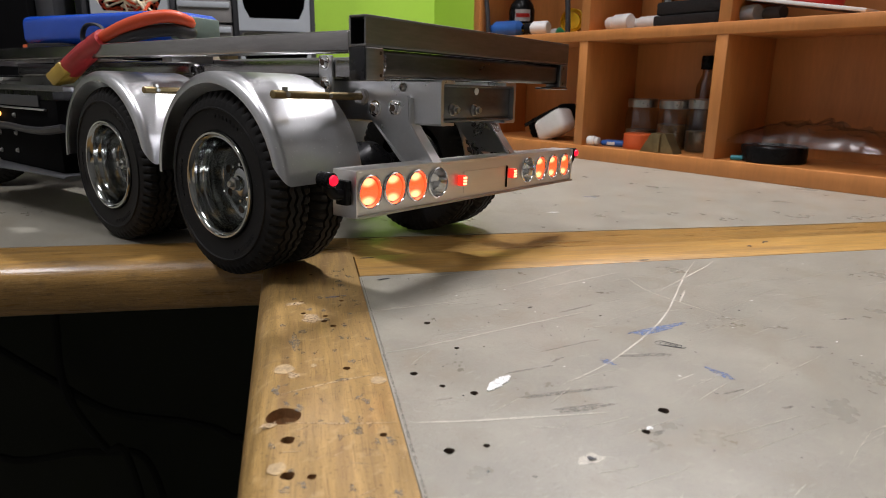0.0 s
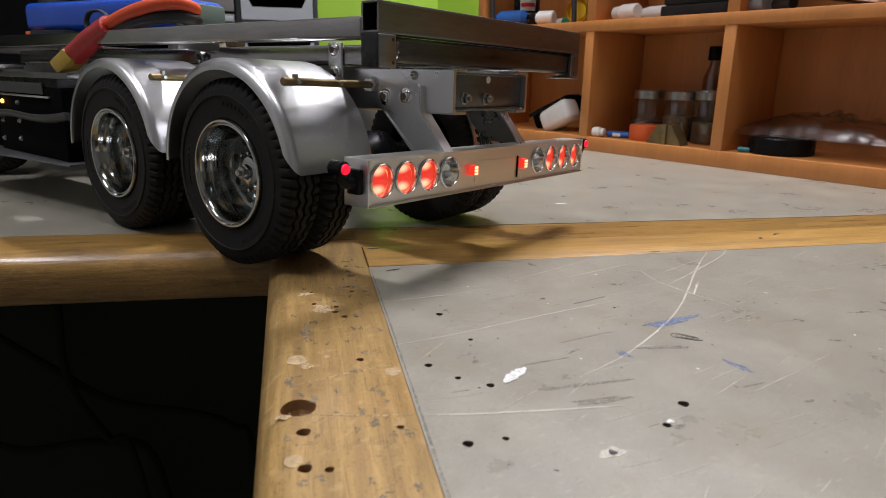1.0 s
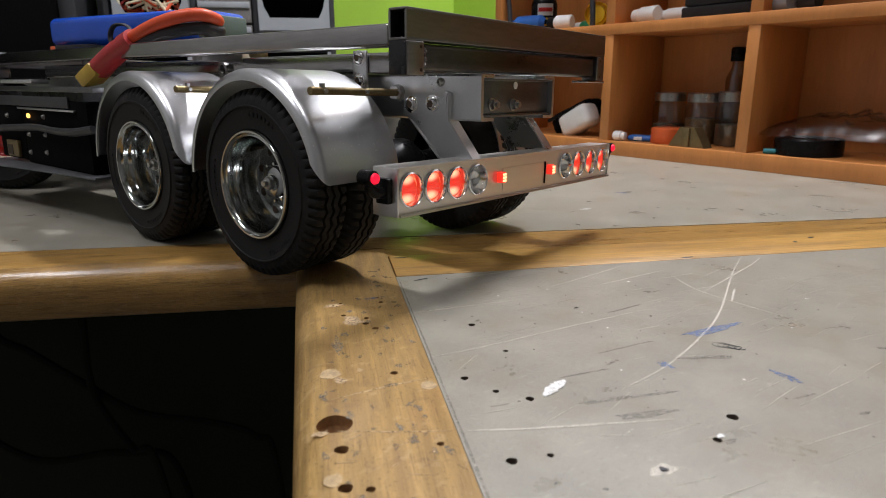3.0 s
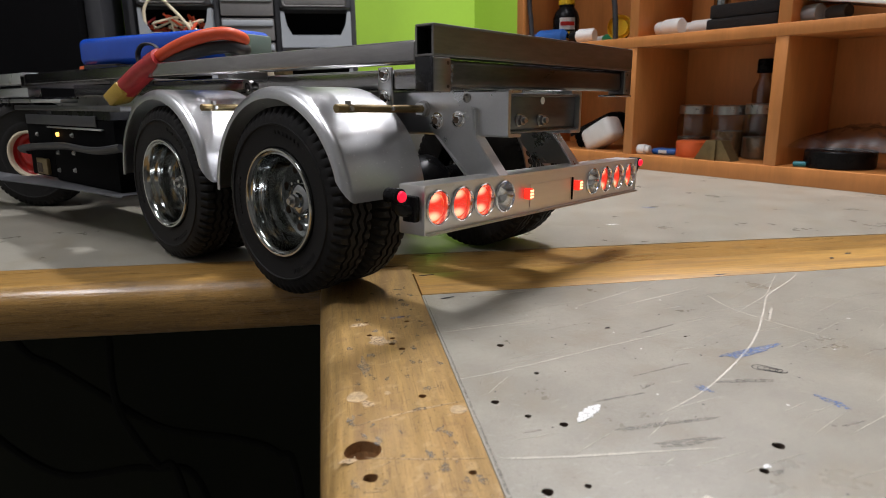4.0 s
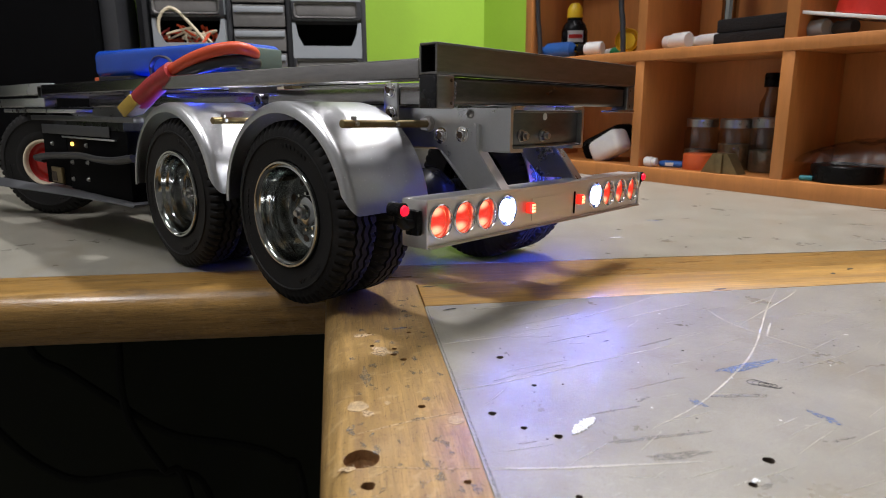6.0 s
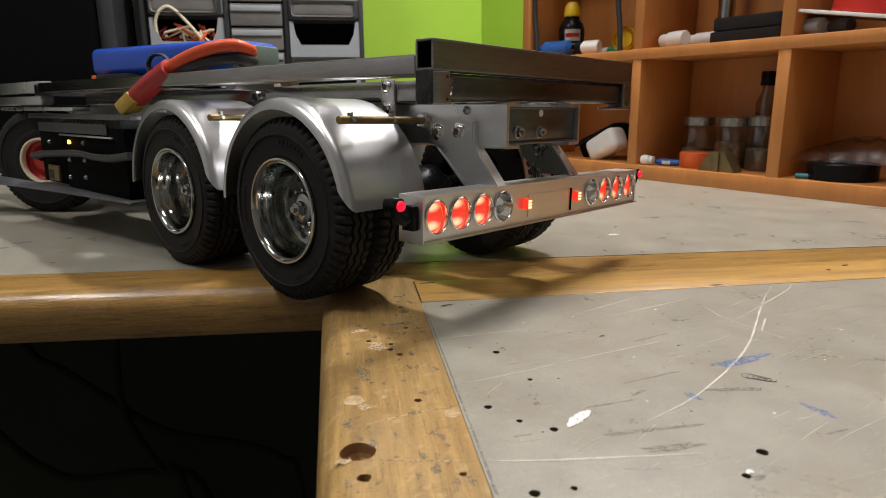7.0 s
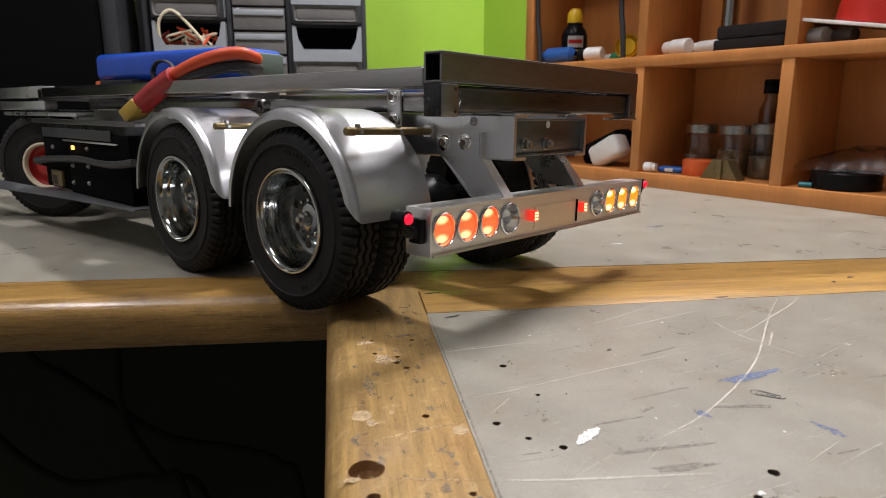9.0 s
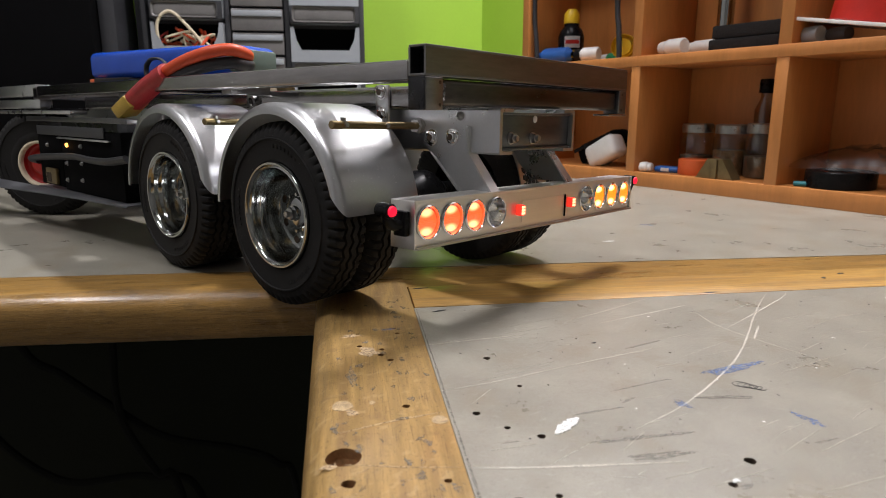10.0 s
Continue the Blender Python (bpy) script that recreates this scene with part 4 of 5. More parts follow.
part("front_rail", cube(FU0 + 0.002, FU0 + 0.014, 0.4582, 0.66, 0.1020, 0.1112, 0.0006), ALU, LORRY)
part("front_rail", cube(FU0 + 0.004, FU0 + 0.014, 0.4582, 0.66, 0.0914, 0.0990, 0.0006), ALU, LORRY)
for v in (0.16, 0.30):
    part("cross_tube", cube(0.0545, 2 * MID - 0.0545, v, v + 0.010, 0.0930, 0.1000, 0.0006), STEEL_X, LORRY)
    for u0, u1 in ((FU0 + 0.0102, 0.0440), (2 * MID - 0.044, FU1 - 0.0102)):
        part("outrigger", cube(u0, u1, v, v + 0.010, 0.0990, 0.1060, 0.0006), STEEL_X, LORRY)
for side in (0, 1):
    u = 0.0438 if not side else 2 * MID - 0.0438
    s = -1 if not side else 1
    a, b = sorted((u, u + s * 0.0015))
    hg = part("hinge_plate", cube(a, b, 0.0600, 0.0692, 0.0852, 0.1025, 0.0006), ALU, LORRY)
    for z in (0.0889, 0.0991):
        bolt((u + s * 0.0015, 0.0646, z), (s, 0, 0), 0.0029, parent=hg)
part("ring_eye", pipe(bmesh.new(), (0.0440, 0.1775, 0.0958), (0.0415, 0.1775, 0.0953), 0.0045, 0.0026), STEEL, LORRY)
part("brass_fitting", cube(0.0455, 0.0525, 0.148, 0.157, 0.1016, 0.1045, 0.0008), BRASS, LORRY)
part("terminal_block", cube(0.0455, 0.0525, 0.165, 0.187, 0.1016, 0.1048, 0.0008), CREAM, LORRY)

# side skirt sheet, electronics box and the front end
part("skirt_sheet", cube(-0.0075, 0.060, 0.2450, 0.415, 0.0302, 0.0312, 0.0003), DARK_SHEET, LORRY, "thin dark floor sheet")
bm, rings = bmesh.new(), []
for i in range(25):
    v = 0.2450 + 0.0125 * i
    f = ((v - 0.245) / 0.255) ** 1.4
    g = max(0.0, v - 0.38) / 0.12
    ui, zi, uo, zo = -0.0076 - 0.010 * g, 0.0312 + 0.0006 * f, -0.0083 - 0.022 * f, 0.0304 - 0.0030 * f
    rings.append([bm.verts.new(c) for c in ((ui, v, zi), (uo, v, zo), (uo - 0.0002, v, zo - 0.0008), (ui, v, zi - 0.0009))])
for a, b in zip(rings, rings[1:]):
    for k in range(4):
        bm.faces.new((a[k], a[(k + 1) % 4], b[(k + 1) % 4], b[k]))
bm.faces.new(rings[0])
bm.faces.new(rings[-1])
bmesh.ops.recalc_face_normals(bm, faces=bm.faces)
part("skirt_flap", bm, DARK_SHEET, LORRY, "bent lip of the floor sheet", smooth=False)
part("skirt_end", cube(0.018, 0.060, 0.2440, 0.2449, 0.0302, 0.0620, 0.0003), DARK_SHEET, LORRY)
EU = -0.0040
ebox = part("electronics_box", cube(EU, 0.046, 0.2560, 0.364, 0.0314, 0.0760, 0.0010), BLACK_MATT, LORRY, "black electronics box with small screws")
part("end_plate", cube(EU, EU + 0.0012, 0.3642, 0.4150, 0.0330, 0.0780, 0.0004), BLACK_MATT, ebox)
part("box_lid", cube(EU - 0.0010, EU + 0.0060, 0.2420, 0.436, 0.0815, 0.0850, 0.0005), DULL, ebox, "worn steel lid")
part("lid_post", cube(EU + 0.0002, 0.040, 0.260, 0.360, 0.0761, 0.0814), BLACK, ebox)
part("box_top_plate", cube(EU - 0.0012, EU - 0.0002, 0.2800, 0.412, 0.0715, 0.0785, 0.0004), GREY_DARK, ebox, "grey metal strip")
part("box_rail", cube(EU - 0.0022, EU - 0.0003, 0.270, 0.366, 0.0694, 0.0706, 0.0003), ALU, ebox)
for v, z in ((0.3235, 0.0650), (0.3927, 0.0639), (0.3540, 0.0519), (0.3243, 0.0530), (0.3559, 0.0393), (0.3258, 0.0410)):
    bolt((EU - 0.0002, v, z), (-1, 0, 0), 0.0014, "screw", parent=ebox)
part("status_light", rod(bmesh.new(), (EU, 0.3507, 0.0650), (EU - 0.0014, 0.3507, 0.0650), 0.0015, 12), AMBER_LED, ebox)
part("socket", cube(EU - 0.0028, EU - 0.0002, 0.3740, 0.3960, 0.0345, 0.0465, 0.0006), BRONZE, ebox)
# Dark plate painted as the shaded opening.
part("socket_opening", cube(EU - 0.0030, EU - 0.0027, 0.384, 0.394, 0.036, 0.043), HOLE, ebox)
part("strap_cable", cable(bmesh.new(), [(EU - 0.001, 0.4140, 0.0500), (EU - 0.0040, 0.4230, 0.0515), (EU - 0.0045, 0.3955, 0.0545), (EU - 0.0045, 0.3584, 0.0566), (EU - 0.0045, 0.3248, 0.0580), (EU - 0.0045, 0.295, 0.0570), (EU - 0.0045, 0.267, 0.0575), (EU - 0.0010, 0.246, 0.0600)], 0.0030, 10, flat=0.7), BLACK_WIRE, LORRY, "thick black cable")
part("step_bar", cube(-0.002, 0.010, 0.345, 0.52, 0.0868, 0.0896, 0.0008), ALU, LORRY, "bright aluminium bar")
part("front_mudguard_block", cube(0.012, 0.045, 0.44, 0.52, 0.0900, 0.0914, 0.0004), BLACK, LORRY)
# Made-up block hiding an added emitter that tints the front chassis blue.
part("glow_cover", cube(0.034, 0.045, 0.2450, 0.2555, 0.0700, 0.0780, 0.0008), BLACK, LORRY)
added_glow = part("added_front_glow", rod(bmesh.new(), (0, 0, 0), (0, 0, 0.0010), 0.0035, 20), ADDED_BLUE_ON, LORRY)
added_glow.location = (0.0395, 0.2502, 0.0755)
MOVERS.append((added_glow, (0, 0, 0.0032), ((4.85, 6.05),)))
part("prop_shaft", rod(bmesh.new(), (MID, 0.20, 0.045), (MID, 0.42, 0.055), 0.004), STEEL, LORRY)
part("gear_housing", cube(0.064, 0.114, 0.38, 0.52, 0.045, 0.090, 0.004), BLACK, LORRY)
part("cable_loom", cable(bmesh.new(), [(0.018, 0.243, 0.078), (0.020, 0.246, 0.068), (0.021, 0.248, 0.055)], 0.0022, 8), BLACK_WIRE, LORRY)
part("red_lead", cable(bmesh.new(), [(0.022, 0.243, 0.060), (0.024, 0.241, 0.068), (0.030, 0.243, 0.080), (0.040, 0.25, 0.085)], 0.0012, 8), RED_BOOT, LORRY)

# battery with its leads
bat = thing("battery_pack", "blue shrink-wrapped battery pack lying on the chassis rails", "battery", LORRY.matrix_basis.copy())
PACK = pose(0.0500, 0.2150, 0, 0, 0, 11)
part("pack", cube(0, 0.043, 0, 0.153, 0.1130, 0.1325, 0.0050, 4, m=PACK), BLUE_WRAP, bat)
part("corner_tab", cube(-0.002, 0.008, 0.138, 0.150, 0.1096, 0.1130, 0.0008, m=PACK), ORANGE, bat, "orange foam tab")
part("end_label", cube(0.0020, 0.0410, -0.0012, 0.0040, 0.1150, 0.1298, 0.0015, m=PACK), GREEN_LABEL, bat, "grey-green end cap")
part("foam_pad", cube(-0.006, 0.040, 0.100, 0.138, 0.1087, 0.1132, 0.001, m=PACK), FOAM, bat, "black foam pad")
part("foam_pad", cube(0.004, 0.040, 0.004, 0.040, 0.1087, 0.1132, 0.001, m=PACK), FOAM, bat)
WIRE_IN = [(0.0120, 0.2240, 0.1120), (0.0172, 0.2080, 0.1185), (0.0240, 0.1930, 0.1230), (0.0320, 0.1840, 0.1248), (0.0400, 0.1830, 0.1240), (0.0480, 0.1890, 0.1225), (0.0560, 0.2180, 0.1240)]
part("positive_lead", cable(bmesh.new(), WIRE_IN, 0.0036, 14), ORANGE_WIRE, bat, "thick orange silicone lead")
part("negative_lead", cable(bmesh.new(), [(0.0145, 0.2240, 0.1085), (0.0200, 0.2080, 0.1132), (0.0270, 0.1940, 0.1165), (0.0350, 0.1850, 0.1178), (0.0430, 0.1850, 0.1172), (0.0500, 0.1910, 0.1175), (0.0580, 0.2180, 0.1190)], 0.0036, 14), BLACK_WIRE, bat, "thick black silicone lead")
part("boot", cable(bmesh.new(), [(0.0050, 0.2530, 0.0950), (0.0070, 0.2460, 0.0995), (0.0100, 0.2360, 0.1055), (0.0135, 0.2240, 0.1105)], 0.0074, 14, flat=0.78), RED_BOOT, bat, "red heat-shrink sleeve")
part("sleeve_rim", cable(bmesh.new(), [(0.0122, 0.2285, 0.1085), (0.0135, 0.2240, 0.1105), (0.0143, 0.2215, 0.1117)], 0.0083, 16, flat=0.80), RED_BOOT, bat)
plug = part("plug", cube(-0.0080, 0.0080, -0.0043, 0.0043, -0.0100, 0.0050, 0.0012), YELLOW_PLUG, bat, "yellow nylon battery plug")
plug.matrix_basis = align((0.0046, 0.2545, 0.0940), (0.0070, 0.2460, 0.0995)) @ pose(0, 0, 0, 0, 0, 10)
part("tie_loop", cable(bmesh.new(), [(0.030, 0.285, 0.1080), (0.030, 0.288, 0.1180), (0.031, 0.282, 0.1240), (0.034, 0.272, 0.1235), (0.036, 0.266, 0.1170)], 0.0019, 8, flat=0.5), BLACK_WIRE, bat, "grey cable tie loop")

# ---- shelf unit in the corner ----
SL, SD, SN = Vector((0.3094, 0.4298, 0)), Vector((0.440, -0.898, 0)), Vector((0.898, 0.440, 0))
SHM = Matrix(((SD.x, SN.x, 0, SL.x), (SD.y, SN.y, 0, SL.y), (0, 0, 1, 0), (0, 0, 0, 1)))


def in_shelf(ob):
    ob.matrix_basis = SHM @ ob.matrix_basis
    return ob


unit = in_shelf(thing("shelf_unit", "orange-brown laminated pigeonhole shelf full of workshop clutter", "shelf"))
UP = [-0.2065, -0.0130, 0.1585, 0.3380, 0.5130]
BOARDS = [(0.0, 0.0165), (0.1375, 0.1490), (0.3240, 0.3355)]
for z0, z1 in BOARDS:
    part("board", cube(UP[0] - 0.006, UP[-1] + 0.006, 0, 0.100, z0, z1, 0.0006), SHELF, unit)
for s in UP:
    for (a, z0), (z1, b) in zip(BOARDS, BOARDS[1:]):
        part("upright", cube(s - 0.0062, s + 0.0062, 0.0008, 0.0995, z0, z1, 0.0006), SHELF, unit)
part("back_panel", cube(UP[0] - 0.006, UP[-1] + 0.006, 0.1005, 0.1035, 0.0, 0.3355), SHELF, unit)
G0, G1 = 0.0165, 0.1490


def item(name, label, category, s, off, z, rz=0, rx=0, ry=0):
    ob = thing(name, label, category)
    ob.matrix_basis = SHM @ pose(s, off, z, rx, ry, rz)
    return ob


def jar(s, off, r, h, fill, label):
    j = item("glass_jar", label, "jar", s, off, G0, 0)
    part("glass", lathe(bmesh.new(), [(1e-5, 0.0005), (r * 0.9, 0.0005), (r, 0.004), (r, h * 0.72), (r * 0.85, h * 0.80), (r * 0.82, h * 0.84)], 28), GLASS, j)
    part("lid", lathe(bmesh.new(), [(r * 0.9, h * 0.82), (r * 0.92, h * 0.82), (r * 0.92, h * 0.98), (r * 0.86, h), (1e-5, h)], 28), ZINC, j, "tin screw lid")
    part("contents", lathe(bmesh.new(), [(1e-5, 0.001), (r * 0.88, 0.001), (r * 0.94, 0.004), (r * 0.94, h * fill), (1e-5, h * fill)], 24), FILL[len(JARS) % len(FILL)], j)
    JARS.append(j)


FILL = [mat("mixed_screws", (0.16, 0.12, 0.08), 0.5, 0.4, var=0.5, scale=300, bump=1, bscale=500), mat("brown_washers", (0.22, 0.13, 0.06), 0.5, 0.3, var=0.5, scale=300, bump=1, bscale=500)]
JARS = []
jar(0.0335, 0.062, 0.0190, 0.056, 0.35, "small glass jar with tin lid on the shelf")
jar(0.0790, 0.060, 0.0200, 0.056, 0.5, "glass jar of small parts with tin lid")
jar(0.1160, 0.056, 0.0175, 0.058, 0.4, "dark glass jar with tin lid beside the upright")
ob = item("glass_bottle", "slim brown glass bottle with dark cap", "bottle", 0.0985, 0.0875, G0)
part("glass", lathe(bmesh.new(), [(1e-5, 0), (0.0105, 0), (0.011, 0.003), (0.011, 0.072), (0.006, 0.084), (0.006, 0.093)], 24), BROWN_GLASS, ob)
part("cap", lathe(bmesh.new(), [(0.0085, 0.090), (0.0085, 0.103), (0.0075, 0.105), (1e-5, 0.105)], 20), BLACK, ob)
ob = item("orange_pot", "low orange plastic pot on the shelf", "pot", 0.0545, 0.032, G0)
part("pot", lathe(bmesh.new(), [(1e-5, 0), (0.0185, 0), (0.019, 0.001), (0.019, 0.0165), (0.0175, 0.0175), (1e-5, 0.0170)], 28), ORANGE, ob)
ob = item("bronze_bracket", "small aged bronze wedge bracket", "bracket", 0.0950, 0.0130, G0)
part("wedge", prism(bmesh.new(), [(-0.0215, 0), (0.0215, 0), (0.0085, 0.021), (-0.0085, 0.021)], -0.008, 0.008, Matrix(((1, 0, 0, 0), (0, 0, 1, 0), (0, 1, 0, 0), (0, 0, 0, 1)))), BRONZE, ob, smooth=False)
part("rib", cube(-0.004, 0.004, -0.0105, -0.0082, 0.0, 0.0205, 0.0004), BRONZE, ob)


def tube_lying(name, label, s, off, z, r, ln, turn, material, cap, ground):
    ob = item(name, label, "tube", s, off, ground + r, turn)
    part("body", lathe(bmesh.new(), [(1e-5, 0), (r * 0.85, 0), (r, 0.002), (r, ln * 0.62), (r * 0.75, ln * 0.68), (r * 0.75, ln * 0.72)], 22, Matrix.Rotation(radians(90), 4, "Y")), material, ob)
    part("cap", lathe(bmesh.new(), [(r * 0.7, ln * 0.70), (r * 0.85, ln * 0.72), (r * 0.8, ln * 0.97), (r * 0.6, ln), (1e-5, ln)], 20, Matrix.Rotation(radians(90), 4, "Y")), cap, ob)
    return ob


tube_lying("glue_tube", "small white glue tube lying on the shelf", -0.0045, 0.010, 0, 0.0058, 0.015, 12, WHITE, WHITE, G0)
ob = item("sachet", "crumpled blue and white sachet", "sachet", 0.0215, 0.028, G0, 12)
part("sachet", cube(-0.015, 0.015, -0.008, 0.008, 0.0, 0.007, 0.003, 3), BLUE, ob)
part("print", cube(-0.006, 0.004, -0.0083, -0.0078, 0.0015, 0.0055, 0.0002), WHITE, ob)
ob = item("white_carton", "white cardboard roll leaning in the pigeonhole", "carton", -0.070, 0.030, G0 + 0.002, 0, 0, -28)
part("carton", cube(-0.024, 0.026, -0.014, 0.016, 0.004, 0.034, 0.008, 4), WHITE, ob)
ob = item("black_pouch", "crumpled black pouch behind the carton", "pouch", -0.092, 0.052, G0 + 0.008, 4, 0, -24)
part("pouch", cube(-0.034, 0.036, -0.02, 0.02, 0.0, 0.030, 0.010, 3), BLACK_MATT, ob)
part("strap", cube(-0.034, 0.030, -0.022, -0.0195, 0.021, 0.026, 0.0008), BLACK, ob)
ob = item("black_tape_roll", "roll of black tape lying flat on the shelf", "tape", 0.207, 0.036, G0)
part("tape", lathe(bmesh.new(), [(0.014, 0), (0.029, 0), (0.030, 0.001), (0.030, 0.015), (0.029, 0.016), (0.014, 0.016)], 40, closed=True), BLACK, ob)
bm = bmesh.new()
bmesh.ops.create_grid(bm, x_segments=46, y_segments=20, size=1)
for v in bm.verts:
    p = Vector((v.co.x * 2.2, v.co.y * 2.0, 0))
    h = max(0, 1 - v.co.x ** 2) ** 0.5 * max(0, 1 - v.co.y ** 2) ** 0.5
    n = noise.fractal(p * 1.6, 1.0, 2.0, 4) * 0.5 + abs(noise.noise(p * 2.7)) * 0.8
    v.co = Vector((v.co.x * 0.075 + 0.006 * n, v.co.y * 0.036 + 0.004 * n, 0.017 + h * (0.020 + 0.011 * n)))
ob = item("plastic_bag", "crumpled clear plastic bag lying over the tape", "bag", 0.235, 0.055, G0)
part("bag", bm, BAG, ob)
tube_lying("felt_pen", "thin teal pen lying at the shelf edge", 0.176, 0.012, 0, 0.0026, 0.034, 20, TEAL, TEAL, G0)
# upper row
ob = item("glue_bottle", "black squeeze glue bottle with yellow cap", "bottle", -0.1595, 0.042, G1)
part("body", lathe(bmesh.new(), [(1e-5, 0), (0.0165, 0), (0.0175, 0.002), (0.0175, 0.036), (0.0150, 0.044), (0.0100, 0.050), (0.0100, 0.053)], 28), BLACK, ob)
part("cap", lathe(bmesh.new(), [(0.0105, 0.0535), (0.0108, 0.054), (0.0100, 0.066), (0.0060, 0.072), (1e-5, 0.072)], 24), YELLOW, ob)


def wrap(z0, z1, a0, a1, r):
    bm = bmesh.new()
    prev = None
    for k in range(9):
        a = radians(a0 + (a1 - a0) * k / 8)
        lo, hi = bm.verts.new((r * math.cos(a), r * math.sin(a), z0)), bm.verts.new((r * math.cos(a), r * math.sin(a), z1))
        if prev:
            bm.faces.new((prev[0], lo, hi, prev[1]))
        prev = (lo, hi)
    bmesh.ops.solidify(bm, geom=bm.faces[:], thickness=0.0002)
    return bm


part("label", wrap(0.021, 0.036, -75, -5, 0.0178), WHITE, ob)
part("label_band", wrap(0.026, 0.031, -70, -10, 0.0181), RED, ob)
part("label_bars", wrap(0.008, 0.018, -70, -15, 0.0178), YELLOW, ob)
part("label_bars", wrap(0.010, 0.016, -63, -50, 0.0181), BLACK, ob)
part("label_bars", wrap(0.010, 0.016, -45, -33, 0.0181), BLACK, ob)
ob = item("blue_bottle", "small blue bottle lying on the shelf", "bottle", -0.1870, 0.020, G1 + 0.0112, 14, 0, 0)
part("body", lathe(bmesh.new(), [(1e-5, 0), (0.010, 0), (0.011, 0.002), (0.011, 0.038), (0.005, 0.044)], 22, Matrix.Rotation(radians(90), 4, "Y")), BLUE, ob)
part("cap", lathe(bmesh.new(), [(1e-5, -0.012), (0.006, -0.012), (0.007, -0.001), (0.004, 0)], 20, Matrix.Rotation(radians(90), 4, "Y")), BLUE, ob)
ob = item("cream_bottle", "cream plastic bottle lying by the glue", "bottle", -0.180, 0.030, G1, 10)
part("body", cube(-0.016, 0.012, -0.008, 0.008, 0, 0.012, 0.004, 3), CREAM, ob)
tube_lying("spray_nozzle", "white spray nozzle with black collar lying on the shelf", -0.090, 0.022, 0, 0.0088, 0.034, 195, WHITE, BLACK, G1)
tube_lying("glue_tube", "green and white tube lying on the shelf", -0.075, 0.050, 0, 0.0060, 0.040, 170, GREEN_P, WHITE, G1)
ob = item("yellow_lid", "round yellow plastic lid standing on edge", "lid", -0.0490, 0.020, G1 + 0.0145, 20)
part("lid", lathe(bmesh.new(), [(0.0145, 0.004), (0.0145, -0.003), (0.013, -0.004), (0.010, -0.0035), (0.0095, 0.001), (1e-5, 0.001)], 32, Matrix.Rotation(radians(90), 4, "X")), YELLOW, ob)
tube_lying("filler_tube", "white tube with domed cap lying on the shelf", 0.035, 0.022, 0, 0.0090, 0.036, 170, WHITE, WHITE, G1)
tube_lying("filler_tube", "white and green tube lying on the shelf", 0.066, 0.030, 0, 0.0072, 0.040, 172, WHITE, WHITE, G1)
ob = item("foam_block", "black foam pads stacked on the shelf", "foam", 0.1030, 0.045, G1)
part("pad", cube(-0.036, 0.040, -0.028, 0.028, 0, 0.012, 0.002), FOAM, ob)
part("pad", cube(-0.034, 0.040, -0.026, 0.028, 0.0125, 0.026, 0.002), FOAM, ob)
ob = item("metal_tube", "upright polished metal tube on the shelf", "tube", 0.0560, 0.062, G1)
part("tube", pipe(bmesh.new(), (0, 0, 0.0), (0, 0, 0.105), 0.0088, 0.0075), CHROME, ob)
ob = item("cardboard_sheet", "pale cardboard sheet lying tilted over tubes", "sheet", 0.243, 0.045, G1 + 0.0070, 0, 0, 10)
part("sheet", cube(-0.085, 0.036, -0.040, 0.040, 0, 0.003, 0.0004), WHITE, ob)
ob = item("red_tape_roll", "roll of red tape lying on the sheet", "tape", 0.212, 0.042, G1 + 0.0160, 0, 0, 10)
part("tape", lathe(bmesh.new(), [(0.018, 0), (0.032, 0), (0.033, 0.001), (0.033, 0.018), (0.032, 0.019), (0.018, 0.019)], 40, closed=True), RED, ob)
tube_lying("filler_tube", "white capped tube under the cardboard sheet", 0.182, 0.018, 0, 0.0080, 0.030, 160, GREY_BIN, WHITE, G1)
tube_lying("filler_tube", "clear grey capped tube under the cardboard sheet", 0.206, 0.018, 0, 0.0066, 0.030, 160, GREY_DARK, GREY_BIN, G1)

# two hanging black cables before the shelf
for x, y in ((0.2328, 0.6040), (0.2964, 0.4747)):
    ob = thing("hanging_cable", "thick black cable hanging down onto the shelf", "cable")
    part("cable", cable(bmesh.new(), [(x + 0.0004, y - 0.0006, 0.1492), (x, y, 0.165), (x - 0.0008, y + 0.002, 0.185), (x - 0.0028, y + 0.005, 0.215), (x - 0.006, y + 0.004, 0.322)], 0.0032, 10), BLACK_WIRE, ob)

# ---- drawer tower and the black panel on the bench ----
TY = 0.84
tower = thing("drawer_cabinet", "charcoal storage cabinet with grey open bins and smoky drawers", "cabinet")
part("carcass", cube(-0.362, 0.000, TY + 0.012, TY + 0.085, 0.0, 0.34, 0.002), GREY_DARK, tower)
for x in (-0.345, -0.2165, -0.1225, -0.0015):
    part("upright", cube(x - 0.004, x + 0.004, TY - 0.004, TY + 0.0118, 0.0, 0.34, 0.001), GREY_DARK, tower)


